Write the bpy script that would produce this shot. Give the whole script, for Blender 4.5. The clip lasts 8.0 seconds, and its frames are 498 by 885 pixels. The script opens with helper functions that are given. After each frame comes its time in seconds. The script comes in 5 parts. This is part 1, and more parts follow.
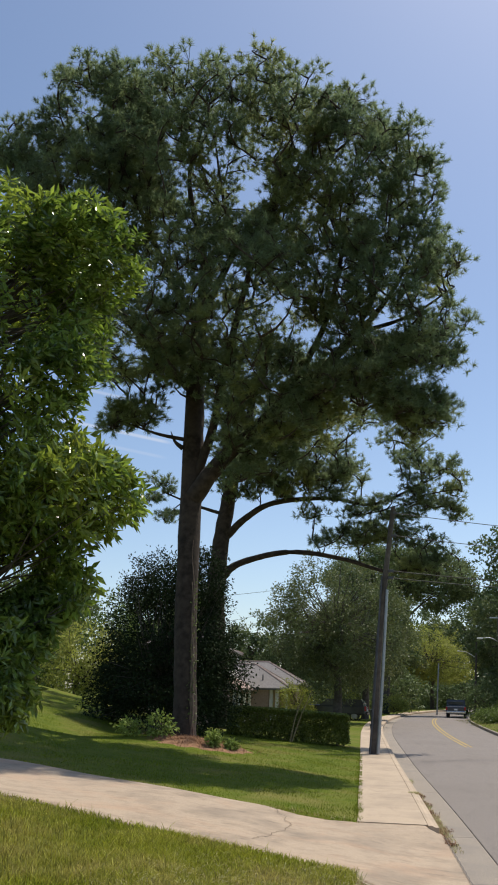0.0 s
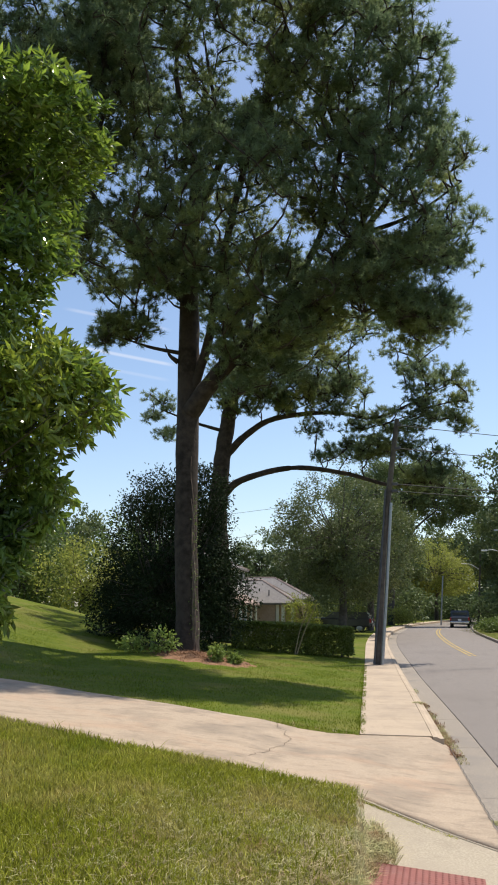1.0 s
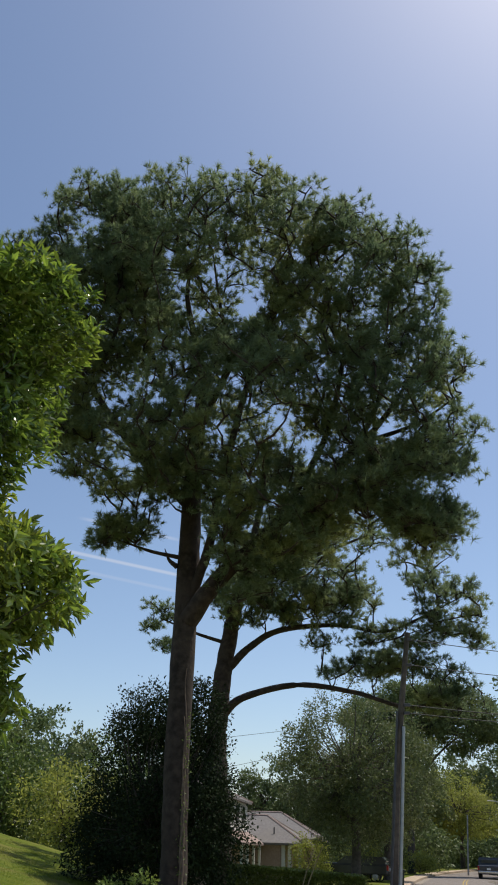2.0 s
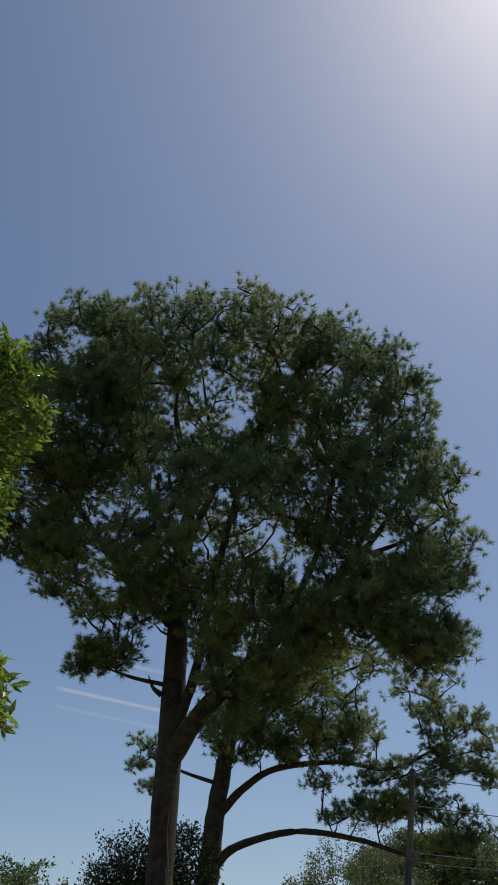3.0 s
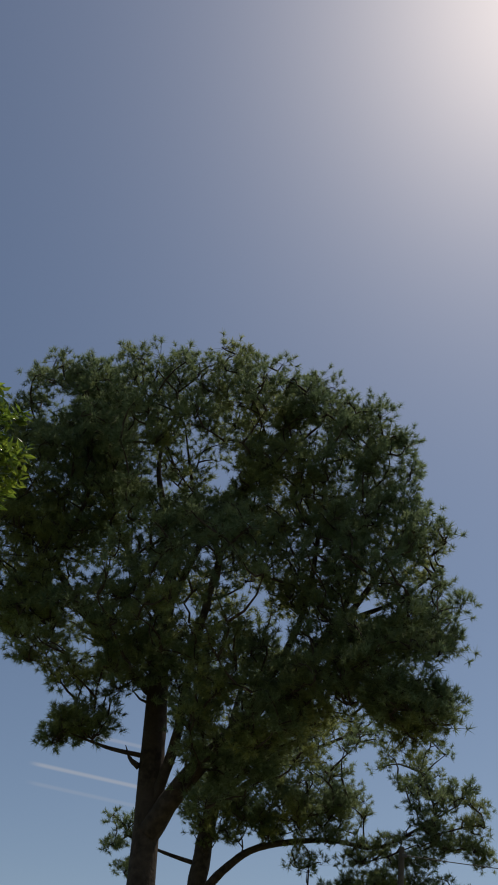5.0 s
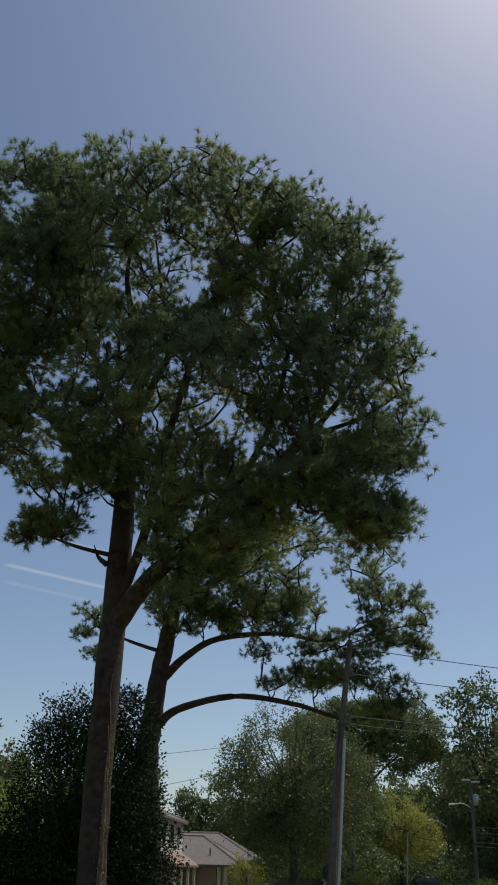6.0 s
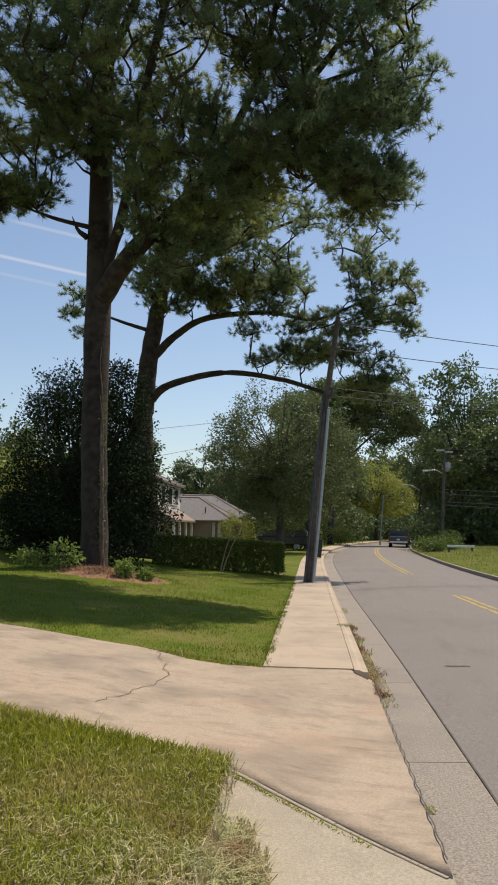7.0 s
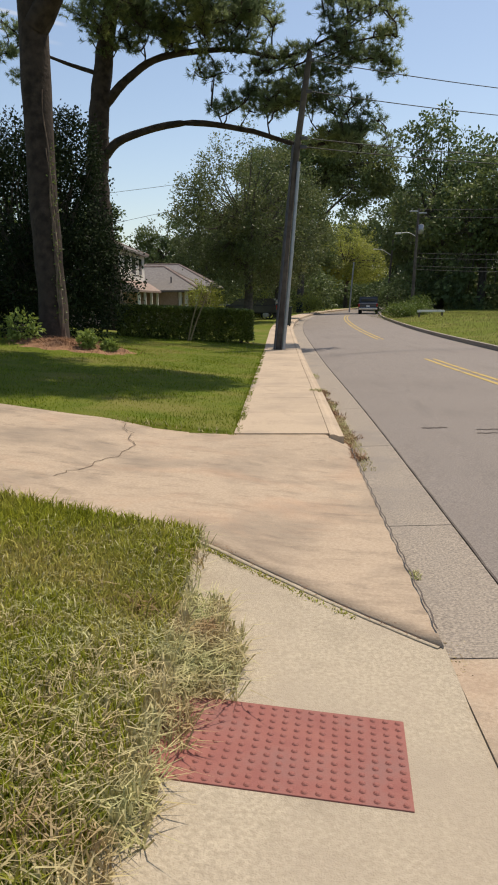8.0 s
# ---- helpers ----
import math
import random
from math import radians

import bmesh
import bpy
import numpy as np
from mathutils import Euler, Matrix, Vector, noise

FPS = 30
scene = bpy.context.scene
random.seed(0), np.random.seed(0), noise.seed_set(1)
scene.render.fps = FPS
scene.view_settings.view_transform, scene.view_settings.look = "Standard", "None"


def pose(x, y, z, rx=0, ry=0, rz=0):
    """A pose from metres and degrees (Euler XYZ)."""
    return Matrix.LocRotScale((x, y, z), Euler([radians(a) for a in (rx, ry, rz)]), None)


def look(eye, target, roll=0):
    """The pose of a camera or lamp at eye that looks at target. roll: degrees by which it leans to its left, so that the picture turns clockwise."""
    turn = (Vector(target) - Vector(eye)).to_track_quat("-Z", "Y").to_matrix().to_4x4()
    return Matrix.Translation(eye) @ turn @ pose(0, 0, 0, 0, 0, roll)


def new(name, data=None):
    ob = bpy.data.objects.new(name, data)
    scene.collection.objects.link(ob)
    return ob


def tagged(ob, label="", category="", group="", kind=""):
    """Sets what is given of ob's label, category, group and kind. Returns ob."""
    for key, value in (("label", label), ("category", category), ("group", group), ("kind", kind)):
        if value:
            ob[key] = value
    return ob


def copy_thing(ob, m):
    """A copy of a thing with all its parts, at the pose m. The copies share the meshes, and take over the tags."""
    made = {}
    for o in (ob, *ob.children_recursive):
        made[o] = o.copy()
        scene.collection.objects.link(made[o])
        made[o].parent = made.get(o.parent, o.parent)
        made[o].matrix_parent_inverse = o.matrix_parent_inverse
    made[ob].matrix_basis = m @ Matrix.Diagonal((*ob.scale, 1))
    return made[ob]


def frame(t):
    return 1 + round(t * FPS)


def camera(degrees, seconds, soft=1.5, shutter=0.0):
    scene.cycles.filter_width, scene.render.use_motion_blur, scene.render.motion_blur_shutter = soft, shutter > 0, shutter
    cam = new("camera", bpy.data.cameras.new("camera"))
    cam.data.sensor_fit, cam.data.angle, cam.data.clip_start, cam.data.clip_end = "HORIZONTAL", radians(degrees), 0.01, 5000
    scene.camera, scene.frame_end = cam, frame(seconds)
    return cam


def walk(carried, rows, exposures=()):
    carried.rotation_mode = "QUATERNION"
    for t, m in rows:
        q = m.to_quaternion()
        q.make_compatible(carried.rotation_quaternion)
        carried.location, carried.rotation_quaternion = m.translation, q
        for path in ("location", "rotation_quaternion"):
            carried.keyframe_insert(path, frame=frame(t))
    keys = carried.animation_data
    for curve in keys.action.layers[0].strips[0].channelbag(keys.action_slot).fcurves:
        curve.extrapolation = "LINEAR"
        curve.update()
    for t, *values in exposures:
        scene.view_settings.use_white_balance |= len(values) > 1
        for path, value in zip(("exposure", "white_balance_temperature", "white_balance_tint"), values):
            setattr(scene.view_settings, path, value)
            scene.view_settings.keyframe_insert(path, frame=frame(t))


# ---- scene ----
cam = camera(35.4, 8.0, 1.9)

PATH = [
    (0, (0.096, -0.695, 1.764), (-0.18, 1.19, 2.373), 1.6),
    (0.5, (0.117, -0.258, 1.73), (-0.243, 1.68, 2.068), 0.8),
    (1, (0.155, 0.17, 1.755), (-0.136, 2.105, 2.168), 0.4),
    (1.5, (0.234, 0.524, 1.756), (-0.072, 2.416, 2.328), 1.6),
    (2, (0.346, 0.903, 1.789), (0.044, 2.653, 2.709), 1.9),
    (2.2, (0.387, 1.068, 1.8), (0.093, 2.75, 2.842), 1.9),
    (3.3, (0.587, 2.004, 1.795), (0.303, 3.525, 3.062), 1.9),
    (3.5, (0.588, 2.061, 1.852), (0.306, 3.534, 3.175), 2.1),
    (4, (0.585, 2.234, 1.839), (0.329, 3.697, 3.179), 1.6),
    (5.3, (0.518, 2.136, 1.807), (0.296, 3.618, 3.131), 1.5),
    (5.5, (0.539, 2.213, 1.84), (0.321, 3.739, 3.113), 1.9),
    (6, (0.441, 2.469, 1.77), (0.267, 4.214, 2.733), 1.4),
    (6.5, (0.503, 2.73, 1.633), (0.345, 4.656, 2.147), 0.9),
    (7, (0.524, 3.053, 1.529), (0.364, 5.035, 1.748), 0.9),
    (7.5, (0.524, 3.423, 1.464), (0.415, 5.42, 1.474), 0.2),
    (8, (0.483, 3.797, 1.407), (0.405, 5.762, 1.046), -0.4),
]
walk(cam, [(t, look(eye, target, roll)) for t, eye, target, roll in PATH],
     [(0.0, 0.15, 6500, 10), (0.3, 0.46, 6500, 10), (1.2, 0.36, 6500, 10), (1.7, 0.25, 6500, 10), (2.0, 0.0, 6450, 10), (2.2, -0.3, 6400, 10), (3.3, -0.55, 6500, 10), (4.2, -0.78, 6830, 10), (5.5, -0.68, 6750, 10), (6.0, -0.45, 6550, 10), (6.4, 0.05, 6600, 10), (7.0, 0.1, 6800, 11), (8.0, 0.15, 7000, 12)])

# ---------------------------------------------------------------- light
SUN_EL, SUN_AZ = 65.0, 43.0
world = bpy.data.worlds.new("sky")
scene.world = world
world.use_nodes = True
sky = world.node_tree.nodes.new("ShaderNodeTexSky")
sky.sky_type, sky.sun_disc = "NISHITA", False
sky.sun_elevation, sky.sun_rotation = radians(SUN_EL), radians(SUN_AZ)
sky.air_density, sky.dust_density, sky.ozone_density = 1.0, 0.9, 1.3
back = world.node_tree.nodes["Background"]
back.inputs[1].default_value = 0.13


def sky_math(op, a, b):
    """A math node of the sky on two sockets or numbers."""
    nd = world.node_tree.nodes.new("ShaderNodeMath")
    nd.operation, nd.use_clamp = op, False
    for k, q in enumerate((a, b)):
        if isinstance(q, (int, float)):
            nd.inputs[k].default_value = q
        else:
            world.node_tree.links.new(q, nd.inputs[k])
    return nd.outputs[0]


def sky_dot(v):
    nd = world.node_tree.nodes.new("ShaderNodeVectorMath")
    nd.operation = "DOT_PRODUCT"
    nd.inputs[1].default_value = v
    world.node_tree.links.new(sky_way.outputs["Generated"], nd.inputs[0])
    return nd.outputs["Value"]


def sky_step(q, a, b):
    nd = world.node_tree.nodes.new("ShaderNodeMapRange")
    nd.interpolation_type = "SMOOTHSTEP"
    nd.inputs[1].default_value, nd.inputs[2].default_value = a, b
    world.node_tree.links.new(q, nd.inputs[0])
    return nd.outputs[0]


# two thin vapour trails high over the lawn
sky_way = world.node_tree.nodes.new("ShaderNodeTexCoord")
across, inside = sky_dot((-0.2226, 0.2489, -0.9426)), sky_step(sky_dot((-0.31, 0.90, 0.31)), 0.9976, 0.9991)
trail = 0.0
for shift, amount in ((0.0, 1.0), (0.043, 0.6), (-0.02, 0.35)):
    line = sky_step(sky_math("ABSOLUTE", sky_math("ADD", across, shift), 0.0), 0.0032, 0.0004)
    trail = sky_math("ADD", trail, sky_math("MULTIPLY", sky_math("MULTIPLY", line, inside), amount))
veil = world.node_tree.nodes.new("ShaderNodeMix")
veil.data_type = "RGBA"
veil.inputs[7].default_value = (5.2, 5.4, 5.9, 1)
world.node_tree.links.new(sky_math("MULTIPLY", trail, 0.45), veil.inputs[0])
world.node_tree.links.new(sky.outputs[0], veil.inputs[6])
world.node_tree.links.new(veil.outputs[2], back.inputs[0])
sun_data = bpy.data.lights.new("sun", "SUN")
sun_data.energy, sun_data.angle, sun_data.color = 4.0, radians(0.6), (1.0, 0.93, 0.82)
sun_way = Vector((math.cos(radians(SUN_EL)) * math.sin(radians(SUN_AZ)), math.cos(radians(SUN_EL)) * math.cos(radians(SUN_AZ)), math.sin(radians(SUN_EL))))
sun_ob = new("sun", sun_data)
sun_ob.matrix_world = look(sun_way * 60, (0, 0, 0))


# ---------------------------------------------------------------- materials
def mat(name, c1, c2, scale=4.0, rough=0.85, c3=None, scale2=0.4, bump=0.2, bump_scale=40.0, per="", vary=0.15, translucent=0.0, metal=0.0, spec=0.3, thru=None):
    """Two colours mixed by fine noise, a third by broad noise, and a bump."""
    m = bpy.data.materials.new(name)
    m.use_nodes = True
    nt = m.node_tree
    N, L = nt.nodes, nt.links
    b = N["Principled BSDF"]
    b.inputs["Roughness"].default_value = rough
    b.inputs["Metallic"].default_value = metal
    b.inputs["Specular IOR Level"].default_value = spec
    tc = N.new("ShaderNodeTexCoord")
    n1 = N.new("ShaderNodeTexNoise")
    n1.inputs["Scale"].default_value, n1.inputs["Detail"].default_value = scale, 6
    L.new(tc.outputs["Object"], n1.inputs["Vector"])
    ramp = N.new("ShaderNodeMapRange")
    ramp.inputs[1].default_value, ramp.inputs[2].default_value = 0.35, 0.65
    L.new(n1.outputs["Fac"], ramp.inputs[0])
    mix = N.new("ShaderNodeMix")
    mix.data_type = "RGBA"
    mix.inputs[6].default_value, mix.inputs[7].default_value = (*c1, 1), (*c2, 1)
    L.new(ramp.outputs[0], mix.inputs[0])
    col = mix.outputs[2]
    if c3:
        n2 = N.new("ShaderNodeTexNoise")
        n2.inputs["Scale"].default_value, n2.inputs["Detail"].default_value, n2.inputs["Roughness"].default_value = scale2, 9, 0.62
        L.new(tc.outputs["Object"], n2.inputs["Vector"])
        r2 = N.new("ShaderNodeMapRange")
        r2.inputs[1].default_value, r2.inputs[2].default_value = 0.48, 0.66
        L.new(n2.outputs["Fac"], r2.inputs[0])
        mx = N.new("ShaderNodeMix")
        mx.data_type = "RGBA"
        mx.inputs[7].default_value = (*c3, 1)
        L.new(r2.outputs[0], mx.inputs[0])
        L.new(col, mx.inputs[6])
        col = mx.outputs[2]
    if per:
        src = N.new("ShaderNodeNewGeometry").outputs["Random Per Island"] if per == "island" else N.new("ShaderNodeObjectInfo").outputs["Random"]
        rv = N.new("ShaderNodeMapRange")
        rv.inputs[3].default_value, rv.inputs[4].default_value = 1 - vary, 1 + vary
        L.new(src, rv.inputs[0])
        hs = N.new("ShaderNodeHueSaturation")
        L.new(rv.outputs[0], hs.inputs["Value"])
        L.new(col, hs.inputs["Color"])
        col = hs.outputs[0]
    L.new(col, b.inputs["Base Color"])
    if bump:
        n3 = N.new("ShaderNodeTexNoise")
        n3.inputs["Scale"].default_value, n3.inputs["Detail"].default_value = bump_scale, 5
        L.new(tc.outputs["Object"], n3.inputs["Vector"])
        bp = N.new("ShaderNodeBump")
        bp.inputs["Strength"].default_value, bp.inputs["Distance"].default_value = bump, 0.02
        L.new(n3.outputs["Fac"], bp.inputs["Height"])
        L.new(bp.outputs[0], b.inputs["Normal"])
    if translucent:
        tr = N.new("ShaderNodeBsdfTranslucent")
        if thru:
            tint = N.new("ShaderNodeMix")
            tint.data_type, tint.blend_type = "RGBA", "MULTIPLY"
            tint.inputs[0].default_value = 1.0
            tint.inputs[7].default_value = (*thru, 1)
            L.new(col, tint.inputs[6])
            L.new(tint.outputs[2], tr.inputs[0])
        else:
            L.new(col, tr.inputs[0])
        ms = N.new("ShaderNodeMixShader")
        ms.inputs[0].default_value = translucent
        L.new(b.outputs[0], ms.inputs[1])
        L.new(tr.outputs[0], ms.inputs[2])
        L.new(ms.outputs[0], N["Material Output"].inputs[0])
    return m


SOIL_GRASS = mat("lawn_soil", (0.085, 0.115, 0.012), (0.12, 0.14, 0.018), 3, 0.95, (0.16, 0.15, 0.04), 0.5, 0.5, 60, spec=0.1)
BLADE = mat("grass_blade", (0.25, 0.268, 0.02), (0.325, 0.33, 0.036), 1.5, 0.7, (0.45, 0.38, 0.11), 0.9, 0, per="island", vary=0.55, translucent=0.4)
VERGE = mat("verge_grass", (0.19, 0.18, 0.055), (0.24, 0.23, 0.075), 0.8, 0.7, (0.30, 0.26, 0.11), 0.25, 0, per="island", vary=0.4, translucent=0.25)
LEAF_PALE = mat("seedling_leaf", (0.20, 0.27, 0.06), (0.28, 0.35, 0.08), 1.5, 0.5, None, 0.6, 0, per="island", vary=0.3, translucent=0.35)
MOWN = mat("mown_grass", (0.115, 0.17, 0.01), (0.165, 0.215, 0.014), 1.5, 0.75, (0.21, 0.22, 0.03), 0.5, 0, per="island", vary=0.5, translucent=0.35, spec=0.1)
STRAW = mat("dry_grass", (0.56, 0.47, 0.26), (0.46, 0.46, 0.22), 3, 0.7, (0.36, 0.24, 0.12), 2.2, 0, per="island", vary=0.3, translucent=0.3)
CONCRETE = mat("concrete", (0.41, 0.32, 0.228), (0.48, 0.38, 0.275), 55, 0.9, (0.36, 0.285, 0.21), 0.9, 0.25, 120, per="object", vary=0.05)
DRIVE = mat("driveway_concrete", (0.365, 0.282, 0.20), (0.445, 0.35, 0.255), 55, 0.9, (0.27, 0.215, 0.16), 0.9, 0.25, 120)
RAMP = mat("ramp_concrete", (0.35, 0.295, 0.215), (0.46, 0.39, 0.29), 60, 0.9, (0.36, 0.30, 0.225), 0.9, 0.4, 150)
GUTTER = mat("gutter_concrete", (0.20, 0.17, 0.14), (0.38, 0.325, 0.26), 70, 0.9, (0.24, 0.21, 0.18), 0.9, 0.4, 150)
ASPHALT = mat("asphalt", (0.16, 0.138, 0.122), (0.27, 0.235, 0.205), 80, 0.85, (0.20, 0.172, 0.15), 0.3, 0.4, 200)
TAR = mat("tar_joint", (0.075, 0.06, 0.052), (0.12, 0.10, 0.085), 30, 0.9)
YELLOW = mat("yellow_paint", (0.46, 0.32, 0.08), (0.40, 0.29, 0.10), 20, 0.8, (0.25, 0.20, 0.13), 2)
BRICKRED = mat("tactile_red", (0.25, 0.09, 0.075), (0.30, 0.115, 0.09), 8, 0.75, (0.24, 0.11, 0.095), 4, 0.2, 150)
MULCH = mat("pine_straw", (0.22, 0.115, 0.06), (0.32, 0.18, 0.10), 9, 0.95, (0.14, 0.08, 0.05), 2, 0.8, 40)
BARK = mat("pine_bark", (0.028, 0.021, 0.017), (0.072, 0.053, 0.042), 5, 0.95, (0.06, 0.045, 0.036), 1, 1.0, 14)
BARK2 = mat("grey_bark", (0.06, 0.052, 0.042), (0.11, 0.095, 0.08), 6, 0.95, None, 1, 0.8, 18)
NEEDLE = mat("pine_needles", (0.16, 0.22, 0.115), (0.22, 0.275, 0.135), 0.8, 0.5, (0.30, 0.325, 0.11), 0.3, 0, per="island", vary=0.3, translucent=0.64)
LEAF_BIG = mat("laurel_leaf", (0.10, 0.165, 0.04), (0.165, 0.24, 0.055), 1.5, 0.22, (0.24, 0.285, 0.06), 0.6, 0, per="island", vary=0.5, translucent=0.44, spec=0.6, thru=(1.5, 1.42, 0.8))
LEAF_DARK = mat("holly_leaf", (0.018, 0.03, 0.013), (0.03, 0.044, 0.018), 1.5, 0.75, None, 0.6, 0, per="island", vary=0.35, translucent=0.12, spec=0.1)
LEAF_OAK = mat("oak_leaf", (0.09, 0.12, 0.045), (0.14, 0.165, 0.06), 0.5, 0.5, (0.18, 0.19, 0.07), 0.15, 0, per="island", vary=0.35, translucent=0.35)
LEAF_LIGHT = mat("pale_leaf", (0.27, 0.30, 0.06), (0.36, 0.38, 0.08), 0.5, 0.5, (0.33, 0.33, 0.08), 0.15, 0, per="island", vary=0.35, translucent=0.5)
LEAF_WOOD = mat("wood_leaf", (0.10, 0.145, 0.055), (0.15, 0.195, 0.07), 0.4, 0.55, (0.17, 0.20, 0.07), 0.1, 0, per="island", vary=0.35, translucent=0.3)
HEDGE = mat("hedge_leaf", (0.10, 0.145, 0.03), (0.15, 0.20, 0.045), 1.5, 0.45, None, 0.6, 0, per="island", vary=0.35, translucent=0.3)
HEDGE_LEAF = mat("clipped_hedge_leaf", (0.12, 0.155, 0.03), (0.20, 0.235, 0.05), 1.5, 0.4, None, 0.6, 0, per="island", vary=0.35, translucent=0.12)
POLE_WOOD = mat("pole_wood", (0.10, 0.085, 0.075), (0.16, 0.135, 0.115), 5, 0.9, (0.07, 0.06, 0.055), 1, 0.5, 25)
METAL = mat("galvanised", (0.33, 0.34, 0.36), (0.40, 0.41, 0.43), 6, 0.45, None, 1, 0.05, 30, metal=0.7)
# dark metal of small fittings; also colours the pole's shaded-side strip
DARKMETAL_SHADE = mat("dark_fittings_and_pole_shade", (0.07, 0.07, 0.08), (0.10, 0.10, 0.11), 6, 0.5, None, 1, 0.05, 30)
CABLE = mat("cable", (0.03, 0.03, 0.032), (0.05, 0.05, 0.05), 6, 0.6, bump=0)
BRICK = mat("house_brick", (0.38, 0.27, 0.21), (0.47, 0.35, 0.28), 10, 0.9, (0.40, 0.29, 0.23), 1, 0.3, 40)
SIDING = mat("white_siding", (0.74, 0.73, 0.70), (0.80, 0.79, 0.76), 3, 0.7, (0.68, 0.66, 0.62), 0.6, 0.1, 30)
SHINGLE = mat("grey_shingle", (0.15, 0.14, 0.135), (0.21, 0.195, 0.185), 6, 0.9, (0.18, 0.165, 0.15), 0.6, 0.5, 30)
PINKROOF = mat("brown_shingle", (0.25, 0.19, 0.165), (0.32, 0.245, 0.21), 6, 0.9, None, 0.6, 0.5, 30)
GLASS = mat("window_glass", (0.03, 0.035, 0.04), (0.05, 0.055, 0.06), 1, 0.08, bump=0, spec=0.6)
CARPAINT = mat("dark_car_paint", (0.035, 0.036, 0.04), (0.045, 0.046, 0.05), 2, 0.25, bump=0, spec=0.6)
RUBBER = mat("rubber", (0.02, 0.02, 0.02), (0.03, 0.03, 0.03), 10, 0.8)
BIN = mat("bin_plastic", (0.02, 0.03, 0.026), (0.03, 0.04, 0.034), 4, 0.5)
REDLAMP = mat("red_lens", (0.30, 0.02, 0.02), (0.35, 0.03, 0.03), 4, 0.25, bump=0)
CHROME = mat("chrome", (0.55, 0.55, 0.56), (0.6, 0.6, 0.6), 4, 0.25, bump=0, metal=0.9)



def stain(m, colour, size, low, high, amount):
    """Streaked stains over a material's colour, with a shape of their own."""
    N, L = m.node_tree.nodes, m.node_tree.links
    b = N["Principled BSDF"]
    col = b.inputs["Base Color"].links[0].from_socket
    tc, mp, nz, rg, mx = N.new("ShaderNodeTexCoord"), N.new("ShaderNodeMapping"), N.new("ShaderNodeTexNoise"), N.new("ShaderNodeMapRange"), N.new("ShaderNodeMix")
    mp.inputs["Scale"].default_value = size
    mp.inputs["Rotation"].default_value = (0, 0, 0.25)
    nz.inputs["Scale"].default_value, nz.inputs["Detail"].default_value, nz.inputs["Roughness"].default_value, nz.inputs["Distortion"].default_value = 1.0, 9, 0.68, 0.5
    rg.inputs[1].default_value, rg.inputs[2].default_value, rg.inputs[4].default_value = low, high, amount
    mx.data_type = "RGBA"
    mx.inputs[7].default_value = (*colour, 1)
    L.new(tc.outputs["Object"], mp.inputs["Vector"])
    L.new(mp.outputs[0], nz.inputs["Vector"])
    L.new(nz.outputs["Fac"], rg.inputs[0])
    L.new(rg.outputs[0], mx.inputs[0])
    L.new(col, mx.inputs[6])
    L.new(mx.outputs[2], b.inputs["Base Color"])


stain(DRIVE, (0.19, 0.145, 0.105), (1.8, 3.6, 1), 0.50, 0.68, 0.5)
stain(DRIVE, (0.15, 0.12, 0.09), (3.0, 7.0, 1), 0.54, 0.70, 0.5)
stain(DRIVE, (0.46, 0.285, 0.18), (0.7, 0.9, 1), 0.50, 0.66, 0.35)
stain(RAMP, (0.25, 0.205, 0.15), (2.2, 2.8, 1), 0.54, 0.72, 0.5)
stain(CONCRETE, (0.26, 0.20, 0.15), (2.5, 1.8, 1), 0.55, 0.72, 0.5)
stain(ASPHALT, (0.14, 0.12, 0.105), (1.6, 0.35, 1), 0.52, 0.70, 0.5)

# ---------------------------------------------------------------- mesh helpers
def mesh_np(name, verts, faces):
    """A mesh from an (n, 3) array and an (m, k) array of faces of k corners."""
    verts, faces = np.asarray(verts, np.float32), np.asarray(faces, np.int32)
    me = bpy.data.meshes.new(name)
    k = faces.shape[1]
    me.vertices.add(len(verts))
    me.vertices.foreach_set("co", verts.ravel())
    me.loops.add(faces.size)
    me.loops.foreach_set("vertex_index", faces.ravel())
    me.polygons.add(len(faces))
    me.polygons.foreach_set("loop_start", np.arange(0, faces.size, k, dtype=np.int32))
    me.update(calc_edges=True)
    return me


def thing(name, at, label, category, group="", kind="", turn=0.0):
    ob = new(name)
    ob.empty_display_size = 0.2
    ob.matrix_basis = pose(*at, 0, 0, turn)
    return tagged(ob, label, category, group, kind)


def part(name, src, material, parent=None, label="", smooth=False, local=False):
    """One mesh object under a thing or part. Built in world places unless local."""
    if isinstance(src, bmesh.types.BMesh):
        me = bpy.data.meshes.new(name)
        src.to_mesh(me)
        src.free()
    else:
        me = src
    me.materials.append(material)
    me.polygons.foreach_set("use_smooth", np.full(len(me.polygons), smooth, dtype=bool))
    ob = new(name, me)
    if parent:
        ob.parent = parent
        if not local:
            ob.matrix_parent_inverse = world_of(parent).inverted()
    return tagged(ob, label) if label else ob


def world_of(ob):
    m = ob.matrix_parent_inverse @ ob.matrix_basis
    return world_of(ob.parent) @ m if ob.parent else ob.matrix_basis.copy()


def box_bm(x0, y0, z0, x1, y1, z1, bevel=0.0, bm=None):
    out = bm or bmesh.new()
    made = bmesh.ops.create_cube(out, size=1.0, matrix=Matrix.Translation(((x0 + x1) / 2, (y0 + y1) / 2, (z0 + z1) / 2)) @ Matrix.Diagonal((x1 - x0, y1 - y0, z1 - z0, 1)))
    if bevel:
        edges = {e for v in made["verts"] for e in v.link_edges}
        bmesh.ops.bevel(out, geom=list(edges), offset=bevel, segments=2, profile=0.5, affect="EDGES")
    return out


